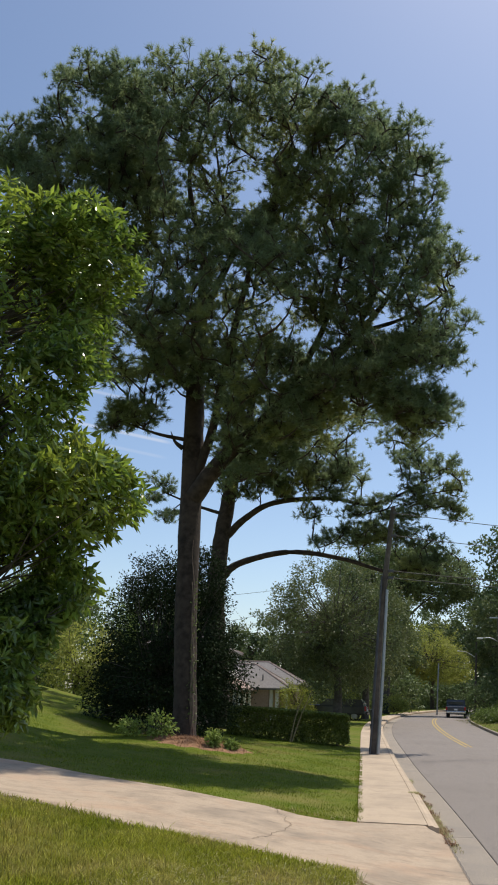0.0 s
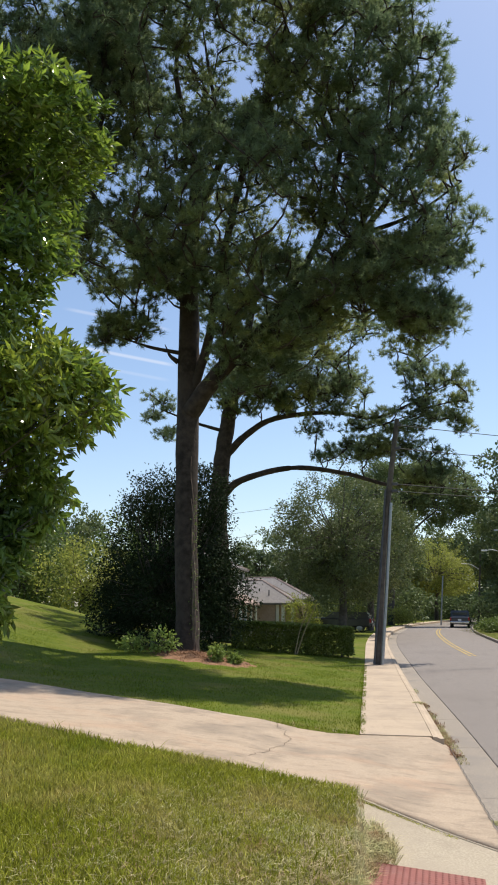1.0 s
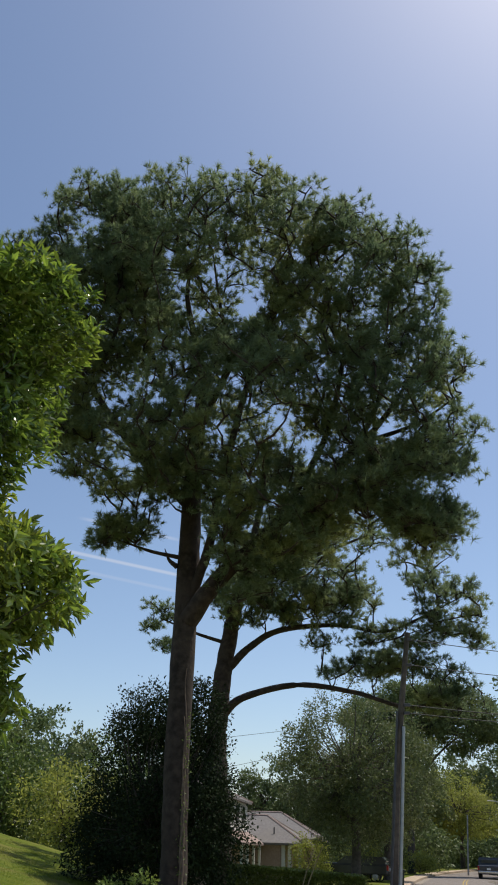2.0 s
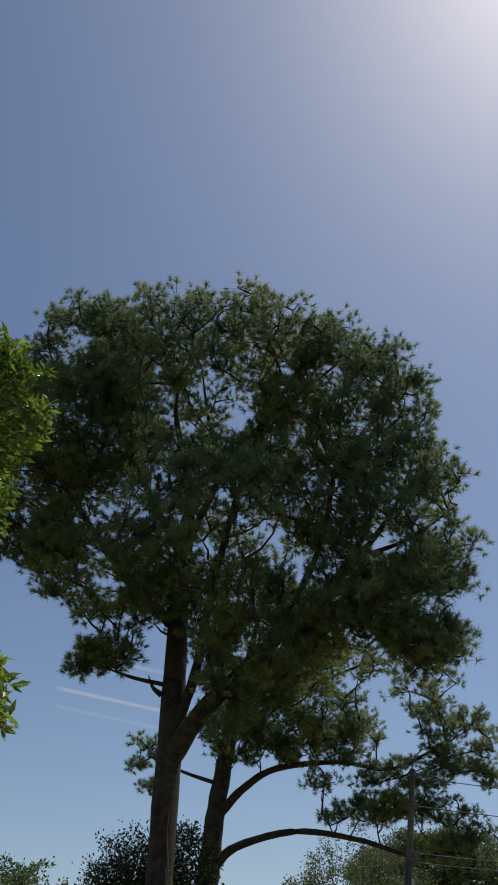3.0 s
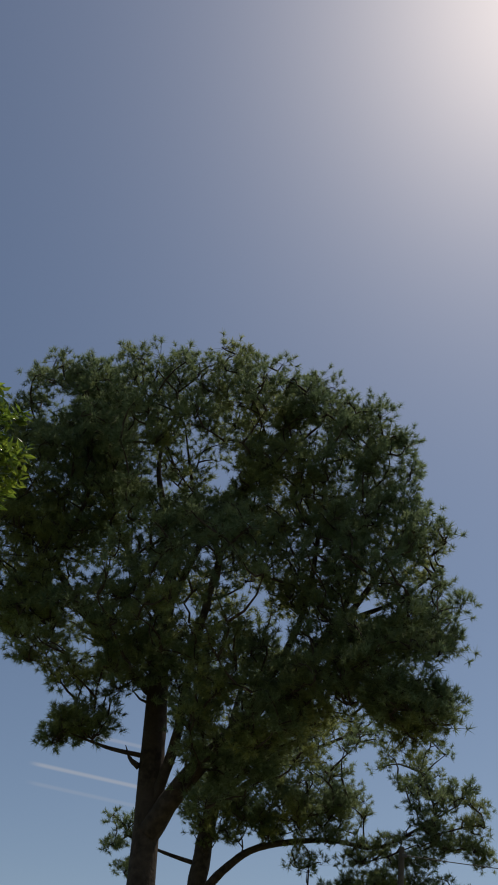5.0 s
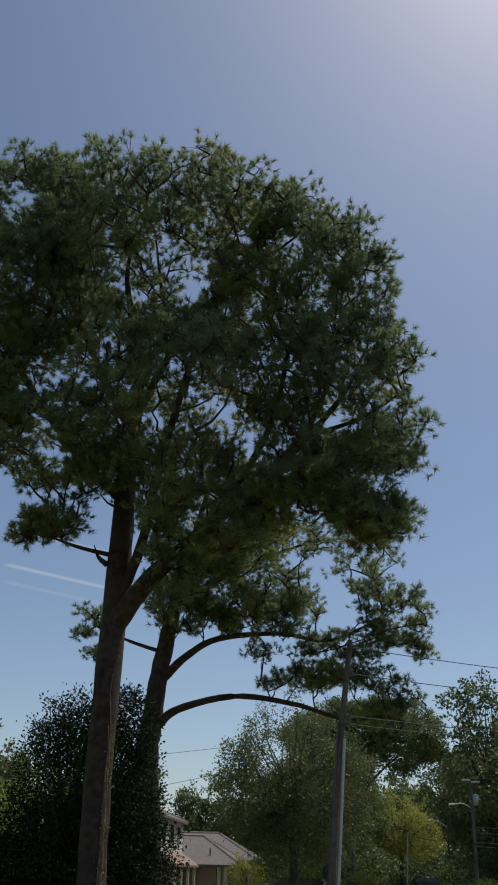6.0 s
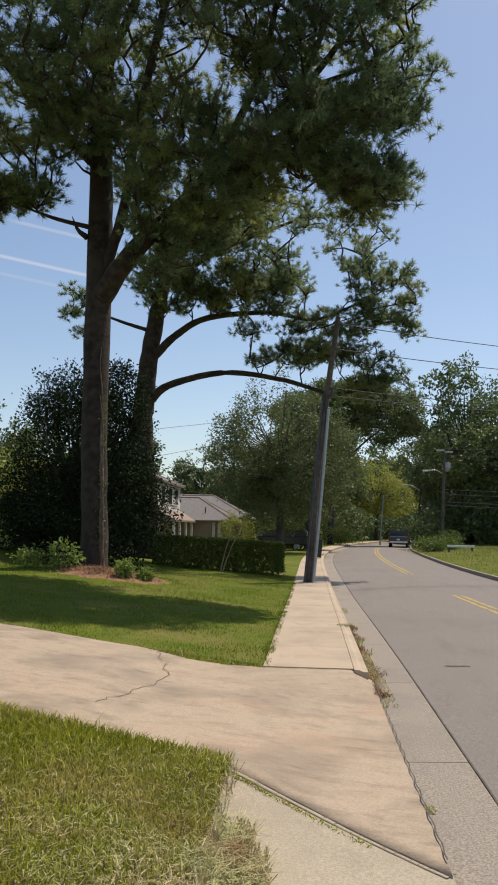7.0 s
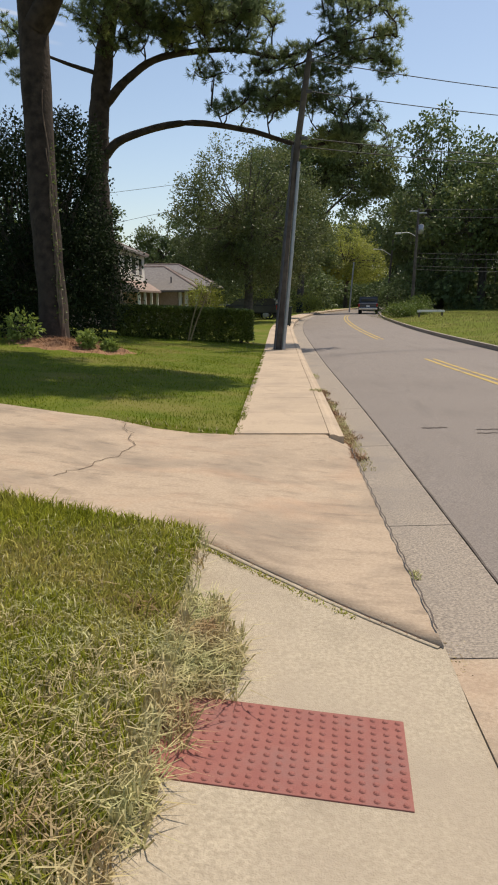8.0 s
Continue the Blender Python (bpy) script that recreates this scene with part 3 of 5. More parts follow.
PINE_TRUNK = [(-5.03, 22.9, 0.1), (-5.06, 22.95, 1.5), (-5.18, 23, 5), (-5.2, 23, 9), (-5.15, 22.6, 12), (-4.8, 21.5, 15), (-5.2, 20.4, 17.6), (-4.6, 19.8, 19.6)]
pine("pine_tree", PINE_TRUNK, [0.42, 0.34, 0.335, 0.35, 0.28, 0.14, 0.07, 0.02],
     [([(-5.1, 22.9, 7.6), (-4.0, 22.4, 8.8), (-2.0, 22, 10.5), (-0.5, 22, 11.9), (1.2, 21.6, 13.8), (2.0, 21, 15.2)], [0.31, 0.24, 0.17, 0.12, 0.07, 0.03], 30),
      ([(-1.2, 22, 11.2), (0.3, 21.3, 12.8), (1.0, 20.6, 14.5), (1.3, 20, 16.8)], [0.1, 0.08, 0.06, 0.02], 20),
      ([(-2.6, 22.1, 10.0), (-1.0, 21.3, 12.3), (-0.3, 20.5, 14.6), (0.2, 20, 17.9)], [0.12, 0.09, 0.06, 0.02], 22),
      ([(0.2, 21.8, 12.6), (1.7, 21, 12.7), (3.0, 20.4, 13.3)], [0.08, 0.05, 0.02], 16),
      ([(-3.2, 21, 14.5), (-2.4, 20.3, 16.2), (-1, 19.8, 18.6)], [0.09, 0.06, 0.02], 16),
      ([(-3.2, 21, 14.5), (-3.9, 20.2, 16.2), (-4.3, 19.8, 18.7)], [0.09, 0.06, 0.02], 16),
      ([(-8.2, 21, 14.5), (-7.4, 20.4, 16.5), (-6.9, 20, 19.2)], [0.08, 0.06, 0.02], 16),
      ([(-5.0, 22.9, 8.4), (-4.5, 22.6, 9.8), (-4.1, 22, 11.5), (-3.2, 21, 14.5), (-1.8, 20, 18.5)], [0.16, 0.14, 0.12, 0.09, 0.03], 26),
      ([(-5.3, 22.8, 11.2), (-6.6, 22, 12.4), (-8.2, 21, 14.5), (-10, 20, 17.2)], [0.17, 0.13, 0.09, 0.03], 22),
      ([(-5.0, 22.2, 13), (-6.3, 21, 15.5), (-8, 19.5, 19.5)], [0.13, 0.09, 0.03], 20),
      ([(-4.9, 22.0, 13.5), (-3.0, 20.5, 16), (0, 19.5, 18)], [0.12, 0.09, 0.03], 20),
      ([(-2.0, 22, 10.5), (0, 20.5, 11.2), (2.6, 20, 11.6)], [0.09, 0.06, 0.02], 18),
      ([(-5.5, 22.8, 9.5), (-6.2, 22.2, 9.5), (-7.0, 21.8, 9.7)], [0.07, 0.05, 0.02], 10),
      ([(-5.5, 22.8, 9.2), (-5.75, 22.75, 9.4), (-5.9, 22.7, 9.75)], [0.09, 0.05, 0.01], 8)],
     [(-4.2, 19.8, 17.9, 5.2, 3.0, 3.3), (-0.1, 20, 16.7, 2.7, 2.1, 3.0), (1.3, 20.4, 13.0, 2.3, 2.2, 2.5), (1.4, 20.4, 10.6, 1.6, 2.0, 1.5), (-3.4, 20.3, 12.8, 3.6, 3.4, 3.0), (-8.3, 20, 19.8, 2.1, 2.2, 2.0),
      (-8.0, 20, 17.0, 2.5, 2.8, 2.8), (-10.6, 20, 18.2, 1.2, 1.4, 1.5), (-9.3, 20.3, 14.2, 1.8, 2.0, 2.3), (-6.7, 20.8, 12.2, 2.2, 2.2, 1.7), (-7.0, 21.8, 9.9, 1.0, 0.6, 0.35), (-7.1, 21.8, 10.0, 0.9, 0.5, 0.3), (-6.6, 21.9, 10.2, 0.7, 0.5, 0.35), (-2.4, 21.5, 9.7, 2.2, 2.0, 1.1), (-3.0, 22.2, 8.5, 1.2, 0.9, 0.7), (1.7, 20.4, 9.5, 1.0, 1.4, 0.9), (-0.6, 20.8, 10.3, 1.5, 1.6, 0.9)],
     2080, "tall mature pine with a broad dark-green needle crown", 11, (-4.95, 22.9, 0.5), 14, 0.62, -0.44,
     ((-3.1, 20, 16.6, 0.6, 0.75), (-1.5, 20, 11.6, 0.6, 0.5), (-7.0, 20, 16.3, 0.5, 0.7), (0.9, 20, 11.9, 0.6, 0.5), (-5.9, 20, 13.2, 0.4, 0.6)))

pine("pine_tree", [(-5.9, 34.2, -0.1), (-6.3, 34, 5), (-6.25, 34, 7), (-5.9, 34, 10), (-5.2, 33.6, 13), (-4.2, 33, 17)], [0.5, 0.44, 0.40, 0.33, 0.22, 0.05],
     [([(-6.1, 34, 6.6), (-5.2, 33.8, 7.25), (-3.0, 33.8, 7.75), (-0.7, 33.7, 7.45), (1.3, 33.5, 6.85), (2.6, 33.3, 6.95), (4.0, 33.2, 6.6)], [0.2, 0.15, 0.12, 0.10, 0.075, 0.05, 0.02], 32),
      ([(-5.9, 34, 8.5), (-5.0, 33.8, 9.3), (-3.7, 33.6, 9.95), (-1.2, 33.4, 10.1), (0.6, 33.2, 9.75), (2.2, 33, 10.3), (3.6, 33, 11.0)], [0.19, 0.15, 0.12, 0.09, 0.065, 0.045, 0.02], 34),
      ([(-5.5, 33.8, 11.5), (-3, 33.4, 12.8), (0.5, 33, 14)], [0.16, 0.11, 0.04], 20),
      ([(-5.0, 33.5, 13.5), (-6.5, 33, 15), (-8, 33, 16)], [0.12, 0.08, 0.03], 16),
      ([(-6.0, 34, 9.5), (-7.4, 33.7, 9.9), (-8.9, 33.5, 10.5)], [0.09, 0.06, 0.03], 14)],
     [(-0.8, 33, 12.6, 4.6, 3, 2.4), (3.4, 33, 10.7, 1.7, 1.4, 1.2), (4.1, 33, 9.4, 0.5, 0.6, 0.6), (-0.2, 33.3, 8.5, 2.7, 1.2, 0.6), (-1.0, 33.2, 9.6, 2.4, 0.9, 0.6), (1.7, 33.1, 9.4, 1.5, 1.0, 0.8), (3.1, 33.2, 6.8, 1.5, 0.8, 0.6), (2.4, 33.2, 8.3, 1.3, 0.8, 0.5), (-2.5, 33, 10.9, 2.4, 1.6, 0.8), (-4.2, 33, 15, 3.5, 3, 2.5), (-9.0, 33.5, 10.6, 0.6, 0.7, 1.0), (-8.5, 33.5, 9.3, 0.45, 0.5, 0.35), (-4.4, 33, 12.2, 2.2, 1.8, 1.1), (0.4, 33, 11.3, 2.2, 1.6, 0.8), (0.3, 33.3, 8.4, 1.7, 1.0, 0.5), (2.7, 33.2, 7.5, 1.5, 0.9, 0.5), (-5.4, 33.2, 11.0, 1.5, 1.4, 1.0), (-3.4, 33, 11.3, 1.8, 1.4, 0.8)],
     1080, "slender pine with long arching lower boughs beside the street", 12, (-5.9, 34.2, 0.0), 11, 0.5, -0.30, needles=28)


def broadleaf(name, at, trunk, trunk_r, limbs, blobs, clumps, per, size, material, label, seed, slim=0.5, clump_r=0.6, droop=0.3, bark=None, category="tree", shell=0.35, gap=-0.4, stems=True):
    rng = np.random.default_rng(seed)
    tree = thing(name, at, label, category)
    if trunk:
        wood("trunk", [(trunk, trunk_r, 14)], bark or BARK2, tree, 10, 0.07, seed)
    for c, r, n in limbs:
        wood("limb", [(c, r, n)], bark or BARK2, tree, 7, 0.05, seed + 3)
    c = in_blobs(rng, blobs, clumps, shell)
    c = c[np.array([noise.noise(Vector(p * (0.9 / max(clump_r, 0.3)) * 0.5)) > gap for p in c])]
    core = np.average(np.array(blobs)[:, :3], axis=0, weights=np.prod(np.array(blobs)[:, 3:], axis=1))
    if stems:
        foot = np.array(trunk[-1]) if trunk else np.array([at[0], at[1], at[2] + 0.2])
        tw = []
        for p in c[::5]:
            a = foot + (core - foot) * rng.uniform(0.0, 0.9)
            n = 6
            tw.append(tube(curve_points([a, (a + p) / 2 + rng.normal(size=3) * 0.1 * np.linalg.norm(p - a) * 0.5, p], n), np.linspace(0.012 * np.linalg.norm(p - a) + 0.01, 0.008, n), 4))
        tagged(part("twig_work", mesh_np("twig_work", *join(tw)), bark or BARK2, tree), kind="stuff")
    t = np.repeat(c, per, axis=0)
    jit = rng.normal(size=t.shape) * clump_r * np.array([0.5, 0.5, 0.4])
    part("crown", mesh_np("crown", *leaves(rng, t + jit, unit(unit(t - core) * 0.8 + unit(jit)), size, slim, droop, 0.8, per > 20)), material, tree)
    return tree


# laurel on the near lawn: whorls of long leaves at the twig ends
def laurel(at, blobs, whorls, seed):
    rng = np.random.default_rng(seed)
    tree = thing("laurel_tree", at, "bushy evergreen with long glossy light-green leaves, on the near lawn", "tree")
    x, y, z = at
    wood("trunk", [([(x, y, z - 0.1), (x + 0.1, y, z + 1.2), (x, y + 0.1, z + 3), (x + 0.1, y, z + 6)], [0.16, 0.13, 0.10, 0.04], 16)], BARK2, tree)
    c = in_blobs(rng, blobs, whorls, 0.4)
    core = np.array([x, y, z + 4.0])
    c = c[np.array([noise.noise(Vector(p * 0.9)) > -0.14 for p in c])]
    tw = []
    for p in c[::9]:
        a = np.array([x, y, np.clip(p[2] - 0.5 * np.hypot(p[0] - x, p[1] - y), z + 0.6, z + 5.5)])
        tw.append(tube(curve_points([a, (a + p) / 2 + rng.normal(size=3) * 0.12, a + (p - a) * 0.95], 7), np.linspace(0.022, 0.003, 7), 4))
    tagged(part("twig_work", mesh_np("twig_work", *join(tw)), BARK2, tree), kind="stuff")
    out = unit(unit(c - core) + np.array([0, 0, 0.5]) + rng.normal(size=c.shape) * 0.4)
    k = 10
    t = np.repeat(c, k, axis=0) - np.repeat(out, k, axis=0) * rng.uniform(0, 0.16, (len(c) * k, 1))
    side = unit(np.cross(np.repeat(out, k, axis=0), rng.normal(size=t.shape)))
    part("crown", mesh_np("crown", *leaves(rng, t, unit(np.repeat(out, k, axis=0) * 0.55 + side), 0.14, 0.34, 0.35, 0.4)), LEAF_BIG, tree)
    return tree


laurel((-4.7, 7.4, float(lawn_z(-4.7, 7.4))), [(-4.5, 7.4, 4.2, 1.75, 2.0, 1.7), (-4.5, 7.4, 6.2, 1.65, 1.8, 1.6), (-3.15, 7.2, 6.75, 0.76, 0.9, 0.62), (-3.2, 7.2, 5.2, 0.66, 0.8, 0.36), (-2.9, 7.05, 3.75, 0.8, 0.9, 0.55), (-3.25, 7.1, 2.85, 0.62, 0.9, 0.5), (-3.7, 7.1, 2.4, 0.7, 0.9, 0.5), (-3.4, 7.0, 2.5, 0.5, 0.8, 0.5),
                                               (-3.85, 7.2, 2.2, 0.75, 0.9, 0.6), (-4.1, 7.0, 1.6, 0.75, 0.9, 0.5), (-3.3, 6.9, 1.75, 0.25, 0.4, 0.45)], 7600, 21)

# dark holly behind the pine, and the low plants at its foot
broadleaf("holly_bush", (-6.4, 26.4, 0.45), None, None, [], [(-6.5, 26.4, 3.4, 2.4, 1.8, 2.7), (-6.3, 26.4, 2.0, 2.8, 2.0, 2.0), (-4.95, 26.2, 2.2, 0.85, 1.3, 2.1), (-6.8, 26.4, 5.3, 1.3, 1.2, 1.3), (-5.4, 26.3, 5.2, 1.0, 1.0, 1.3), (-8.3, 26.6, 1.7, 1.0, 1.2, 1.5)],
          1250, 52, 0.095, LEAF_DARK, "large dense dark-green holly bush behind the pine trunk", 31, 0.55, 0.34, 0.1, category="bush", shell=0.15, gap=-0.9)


def clipped_hedge(a, b, wide, z0, z1, n, label, seed):
    """A boxy hedge from a to b: leaves crowd its flat top and sides, stems stand inside."""
    r = np.random.default_rng(seed)
    a, b = np.array(a, float), np.array(b, float)
    run, length = unit(b - a), np.linalg.norm(b - a)
    cross = np.array([-run[1], run[0]])
    ob = thing("hedge", (*((a + b) / 2), 0.0), label, "hedge")
    q = r.uniform(-1, 1, (n, 3))
    axis = r.choice(3, n, p=(0.06, 0.44, 0.5))
    k = np.arange(n)
    q[k, axis] = np.where(axis == 2, 1, np.sign(q[k, axis])) * (1 - np.abs(r.normal(0, 0.09, n)))
    out = np.zeros((n, 3))
    out[k, axis] = np.sign(q[k, axis])
    lump = np.array([noise.noise(Vector((p[0] * length * 0.9, p[1] * 2, p[2] * 2))) for p in q])
    q *= (1 + 0.10 * lump)[:, None] * np.array([0.5, 1, 1]) + np.array([0.5, 0, 0])
    u, w, h = q[:, 0] * length / 2, q[:, 1] * wide / 2, (q[:, 2] + 1) / 2
    tall = z1[0] + (z1[1] - z1[0]) * (u / length + 0.5)
    low = z0[0] + (z0[1] - z0[0]) * (u / length + 0.5)
    pts = np.column_stack([(a + b)[0] / 2 + u * run[0] + w * cross[0], (a + b)[1] / 2 + u * run[1] + w * cross[1], low + (tall - low) * h])
    way = np.column_stack([out[:, 0] * run[0] + out[:, 1] * cross[0], out[:, 0] * run[1] + out[:, 1] * cross[1], out[:, 2]])
    part("crown", mesh_np("crown", *leaves(r, pts, way, 0.08, 0.6, 0.0, 0.7, True)), HEDGE_LEAF, ob)
    stems = []
    for u in np.arange(-length / 2 + 0.2, length / 2, 0.22):
        foot = np.append((a + b) / 2 + u * run + r.normal(0, 0.1, 2), z0[0] + (z0[1] - z0[0]) * (u / length + 0.5) - 0.1)
        top = foot + np.array([*r.normal(0, 0.15, 2), 0.8])
        stems.append(tube(curve_points([foot, (foot + top) / 2 + r.normal(0, 0.05, 3), top], 6), np.linspace(0.03, 0.01, 6), 5))
    tagged(part("twig_work", mesh_np("twig_work", *join(stems)), BARK2, ob), kind="stuff")
    return ob


clipped_hedge((-4.95, 30.3), (-0.5, 31.0), 1.3, (0.12, 0.0), (1.22, 1.0), 46000, "long clipped green hedge, flat-topped, at the lawn's edge", 33)

# woods behind
rng = np.random.default_rng(5)


def oak(name, x, y, h, r, material, seed, label, lift=0.2, size=0.18, clumps=560, per=54):
    z = float(lawn_z(x - float(bend(y)), y)) if x < bend(y) else 0.0
    tops = [(x, y, z + h * 0.62, r, r, h * 0.36), (x + r * 0.45, y - r * 0.3, z + h * 0.5, r * 0.7, r * 0.7, h * 0.24), (x - r * 0.45, y, z + h * 0.52, r * 0.7, r * 0.7, h * 0.25), (x, y, z + h * lift + h * 0.1, r * 0.8, r * 0.8, h * 0.14)]
    lump = np.random.default_rng(seed + 500)
    for bx, by, bz, ax, ay, az in list(tops):
        for d in unit(lump.normal(size=(9, 3))):
            q = lump.uniform(0.24, 0.42)
            tops.append((bx + d[0] * ax * 0.86, by + d[1] * ay * 0.86, bz + d[2] * az * 0.86, ax * q, ay * q, ax * q * 0.8))
    limbs = [([(x, y, z + h * 0.25), (x + a * r * 0.3, y + b * r * 0.3, z + h * 0.42), (x + a * r * 0.7, y + b * r * 0.7, z + h * 0.62)], [0.02 * h, 0.014 * h, 0.004 * h], 10) for a, b in ((0.8, 0.3), (-0.8, -0.3), (0.2, -0.9), (-0.3, 0.8))]
    return broadleaf(name, (x, y, z), [(x, y, z - 0.2), (x + 0.1, y, z + h * 0.2), (x - 0.1, y, z + h * 0.5)], [0.026 * h, 0.02 * h, 0.012 * h], limbs, tops, clumps, per, size, material, label, seed, 0.6, 0.07 * r + 0.2, 0.3)


oak("oak_tree", -1.6, 55, 12.5, 4.3, LEAF_OAK, 41, "large spreading oak with grey-green leaves beside the house", size=0.15, clumps=900, per=50)
oak("oak_tree", 0.3, 64.5, 12.5, 3.5, LEAF_OAK, 42, "dark leafy roadside tree overhanging the street", size=0.155, clumps=900, per=47)
oak("yellow_tree", 10.7, 128, 13.6, 5.6, LEAF_LIGHT, 43, "yellow-green leafy tree at the bend of the street", size=0.22, lift=0.3, clumps=760, per=40)
broadleaf("street_tree", (2.6, 88, 0.0), [(2.6, 88, -0.3), (2.8, 88, 4), (3.4, 88, 9), (4.2, 88, 13)], [0.42, 0.34, 0.26, 0.12], [([(3.0, 88, 6.5), (5.2, 88, 10), (8.5, 88, 12.8)], [0.2, 0.13, 0.04], 14), ([(2.9, 88, 6), (1.2, 88, 9), (-0.5, 88, 12)], [0.18, 0.12, 0.04], 12)],
          [(3.4, 88, 14.0, 4.2, 4.0, 2.9), (8.2, 88, 12.9, 3.5, 3.6, 2.2), (0.0, 88, 12.2, 3.2, 3.5, 3.0), (5.8, 87, 15.4, 2.4, 2.4, 1.6), (11.0, 88.5, 13.2, 1.6, 1.8, 1.3), (2.0, 87, 16.4, 2.4, 2.2, 1.4), (6.8, 88, 16.4, 3.6, 3.2, 1.7), (10.6, 88, 14.8, 2.5, 2.5, 1.7), (-1.6, 88, 14.6, 2.6, 2.6, 2.0)],
          1400, 42, 0.25, LEAF_WOOD, "tall dark leafy tree arching over the street", 49, 0.6, 0.6)
oak("oak_tree", 19.0, 106, 17.0, 5.0, LEAF_WOOD, 50, "tall dark leafy tree at the edge of the roadside wood", size=0.26, clumps=800, per=40, lift=0.1)
broadleaf_far = oak("wood_tree", 18.0, 92, 22, 5.0, LEAF_WOOD, 44, "tall dark green tree in the roadside wood", size=0.41, clumps=600, lift=0.1, per=23)
broadleaf_low = oak("wood_tree", 20.5, 84, 17, 5.0, LEAF_WOOD, 45, "dense leafy tree in the roadside wood", size=0.41, clumps=600, lift=0.02, per=23)
WOODS = [(26, 80, 1.0), (33, 86, 1.1), (20, 112, 1.0), (24, 104, 1.15), (4, 122, 0.9), (-4, 112, 0.85), (-12, 92, 0.66), (-18, 84, 0.7), (-7.5, 87, 0.66), (-24, 90, 0.8), (-32, 80, 0.85), (5, 140, 1.0), (27, 126, 1.1), (-1, 90, 0.62),
         (0.5, 104, 0.95), (-28, 62, 0.7), (24, 168, 1.2), (10.5, 168, 1.25), (17.5, 174, 1.3)]
LOW = [(-22 + 4.3 * k, 99 + 5 * ((k * 7) % 3), 2.3 + 0.3 * (k % 3)) for k in range(7)] + [(18 + 4.5 * k, 92 - 2 * k, 2.6) for k in range(4)] + [(-3.5, 80, 1.7), (12, 152, 2.6), (15.5, 158, 3.0), (19.5, 156, 3.2), (6.5, 150, 2.6), (23, 116, 3.0), (19.5, 116, 2.8), (14.6, 98, 1.8), (17.5, 103, 2.4)]
for k, (x, y, s) in enumerate(WOODS):
    src = broadleaf_far if k % 3 == 1 and x > 10 else broadleaf_low
    copy_thing(src, pose(x, y, -0.2, 0, 0, 47 * k)).scale = (s, s, s)
thicket = broadleaf("thicket_bush", (22, 95, -0.1), None, None, [], [(22, 95, 1.2, 1.6, 1.6, 1.2), (21.2, 95.5, 0.8, 1.1, 1.1, 0.9), (22.9, 94.8, 0.9, 1.0, 1.0, 0.9)], 130, 28, 0.16, LEAF_WOOD, "dense green undergrowth bush along the edge of the wood", 48, 0.55, 0.4, category="bush")
for k, (x, y, s) in enumerate(LOW):
    copy_thing(thicket, pose(x, y, -0.2, 0, 0, 61 * k)).scale = (s, s, s)

# pole
pole = thing("utility_pole", (0.47, 28.3, -0.15), "leaning weathered wooden utility pole standing in the pavement", "utility pole")
v, f = tube(curve_points([(0.42, 28.3, -0.3), (0.80, 28.3, 4.2), (1.37, 28.3, 8.5)], 12), np.linspace(0.135, 0.085, 12), 12, 0.02)
part("pole", mesh_np("pole", v, f), POLE_WOOD, pole, smooth=True)
v, f = tube([(0.60, 28.13, -0.12), (0.84, 28.16, 2.6), (1.06, 28.2, 5.42)], [0.062, 0.058, 0.055], 10)
part("riser_guard", mesh_np("riser_guard", v, f), METAL, pole, "grey metal riser guard", smooth=True)


def lean_pole(name, foot, top, r0, r1, label, material=POLE_WOOD):
    ob = thing(name, foot, label, "utility pole")
    vv, ff = tube(curve_points([(foot[0], foot[1], foot[2] - 0.3), tuple((np.array(foot) + top) / 2), top], 8), np.linspace(r0, r1, 8), 10)
    part("pole", mesh_np("pole", vv, ff), material, ob, smooth=True)
    return ob


def wire(a, b, sag, r=0.014):
    a, b = np.array(a, float), np.array(b, float)
    t = np.linspace(0, 1, 24)[:, None]
    pts = a + (b - a) * t - np.array([0, 0, 1]) * sag * 4 * t * (1 - t)
    vv, ff = tube(pts, [r] * 24, 5)
    ob = part("overhead_wire", mesh_np("overhead_wire", vv, ff), CABLE, smooth=True)
    return tagged(ob, "thin black overhead wire strung between utility poles", "wire", "overhead wires")


# the crossarm stubs and insulators on the near pole
for z, du in ((8.25, 0.1), (7.4, 0.13), (6.1, 0.15), (5.85, 0.15)):
    x = 0.45 + (z + 0.15) * 0.107
    part("insulator", box_bm(x, 28.2, z - 0.05, x + du + 0.05, 28.28, z + 0.05, 0.012), DARKMETAL_SHADE, pole)
    wire((x + du, 28.25, z), (22.0, 40.0, z + 1.1), 0.35)
# added dark tube: the pole's shaded left side, put into shape and colour
v, f = tube([(0.33, 28.12, -0.12), (0.60, 28.14, 2.6), (0.88, 28.19, 5.9)], [0.036, 0.034, 0.032], 8)
part("conduit", mesh_np("conduit", v, f), DARKMETAL_SHADE, pole, "dark strip standing in for the pole's shaded side", smooth=True)
wire((2, 66, 11.2), (-22, 52, 6.5), 0.1)
wire((2, 66, 10.2), (-22, 52, 3.6), 0.1)

far_pole = lean_pole("utility_pole", (12.25, 75, -0.1), (12.65, 75, 9.1), 0.15, 0.10, "distant wooden utility pole with crossarm and transformer")
for dx in (-0.75, 0.0):
    part("crossarm", box_bm(12.6 + dx, 74.9, 8.65 + (0.15 if dx < 0 else 0), 13.35 + dx, 75.0, 8.78 + (0.15 if dx < 0 else 0), 0.02), METAL, far_pole)
v, f = tube([(12.85, 74.8, 6.9), (12.85, 74.8, 6.95), (12.85, 74.8, 7.7), (12.85, 74.8, 7.75)], [0.05, 0.24, 0.24, 0.05], 12)
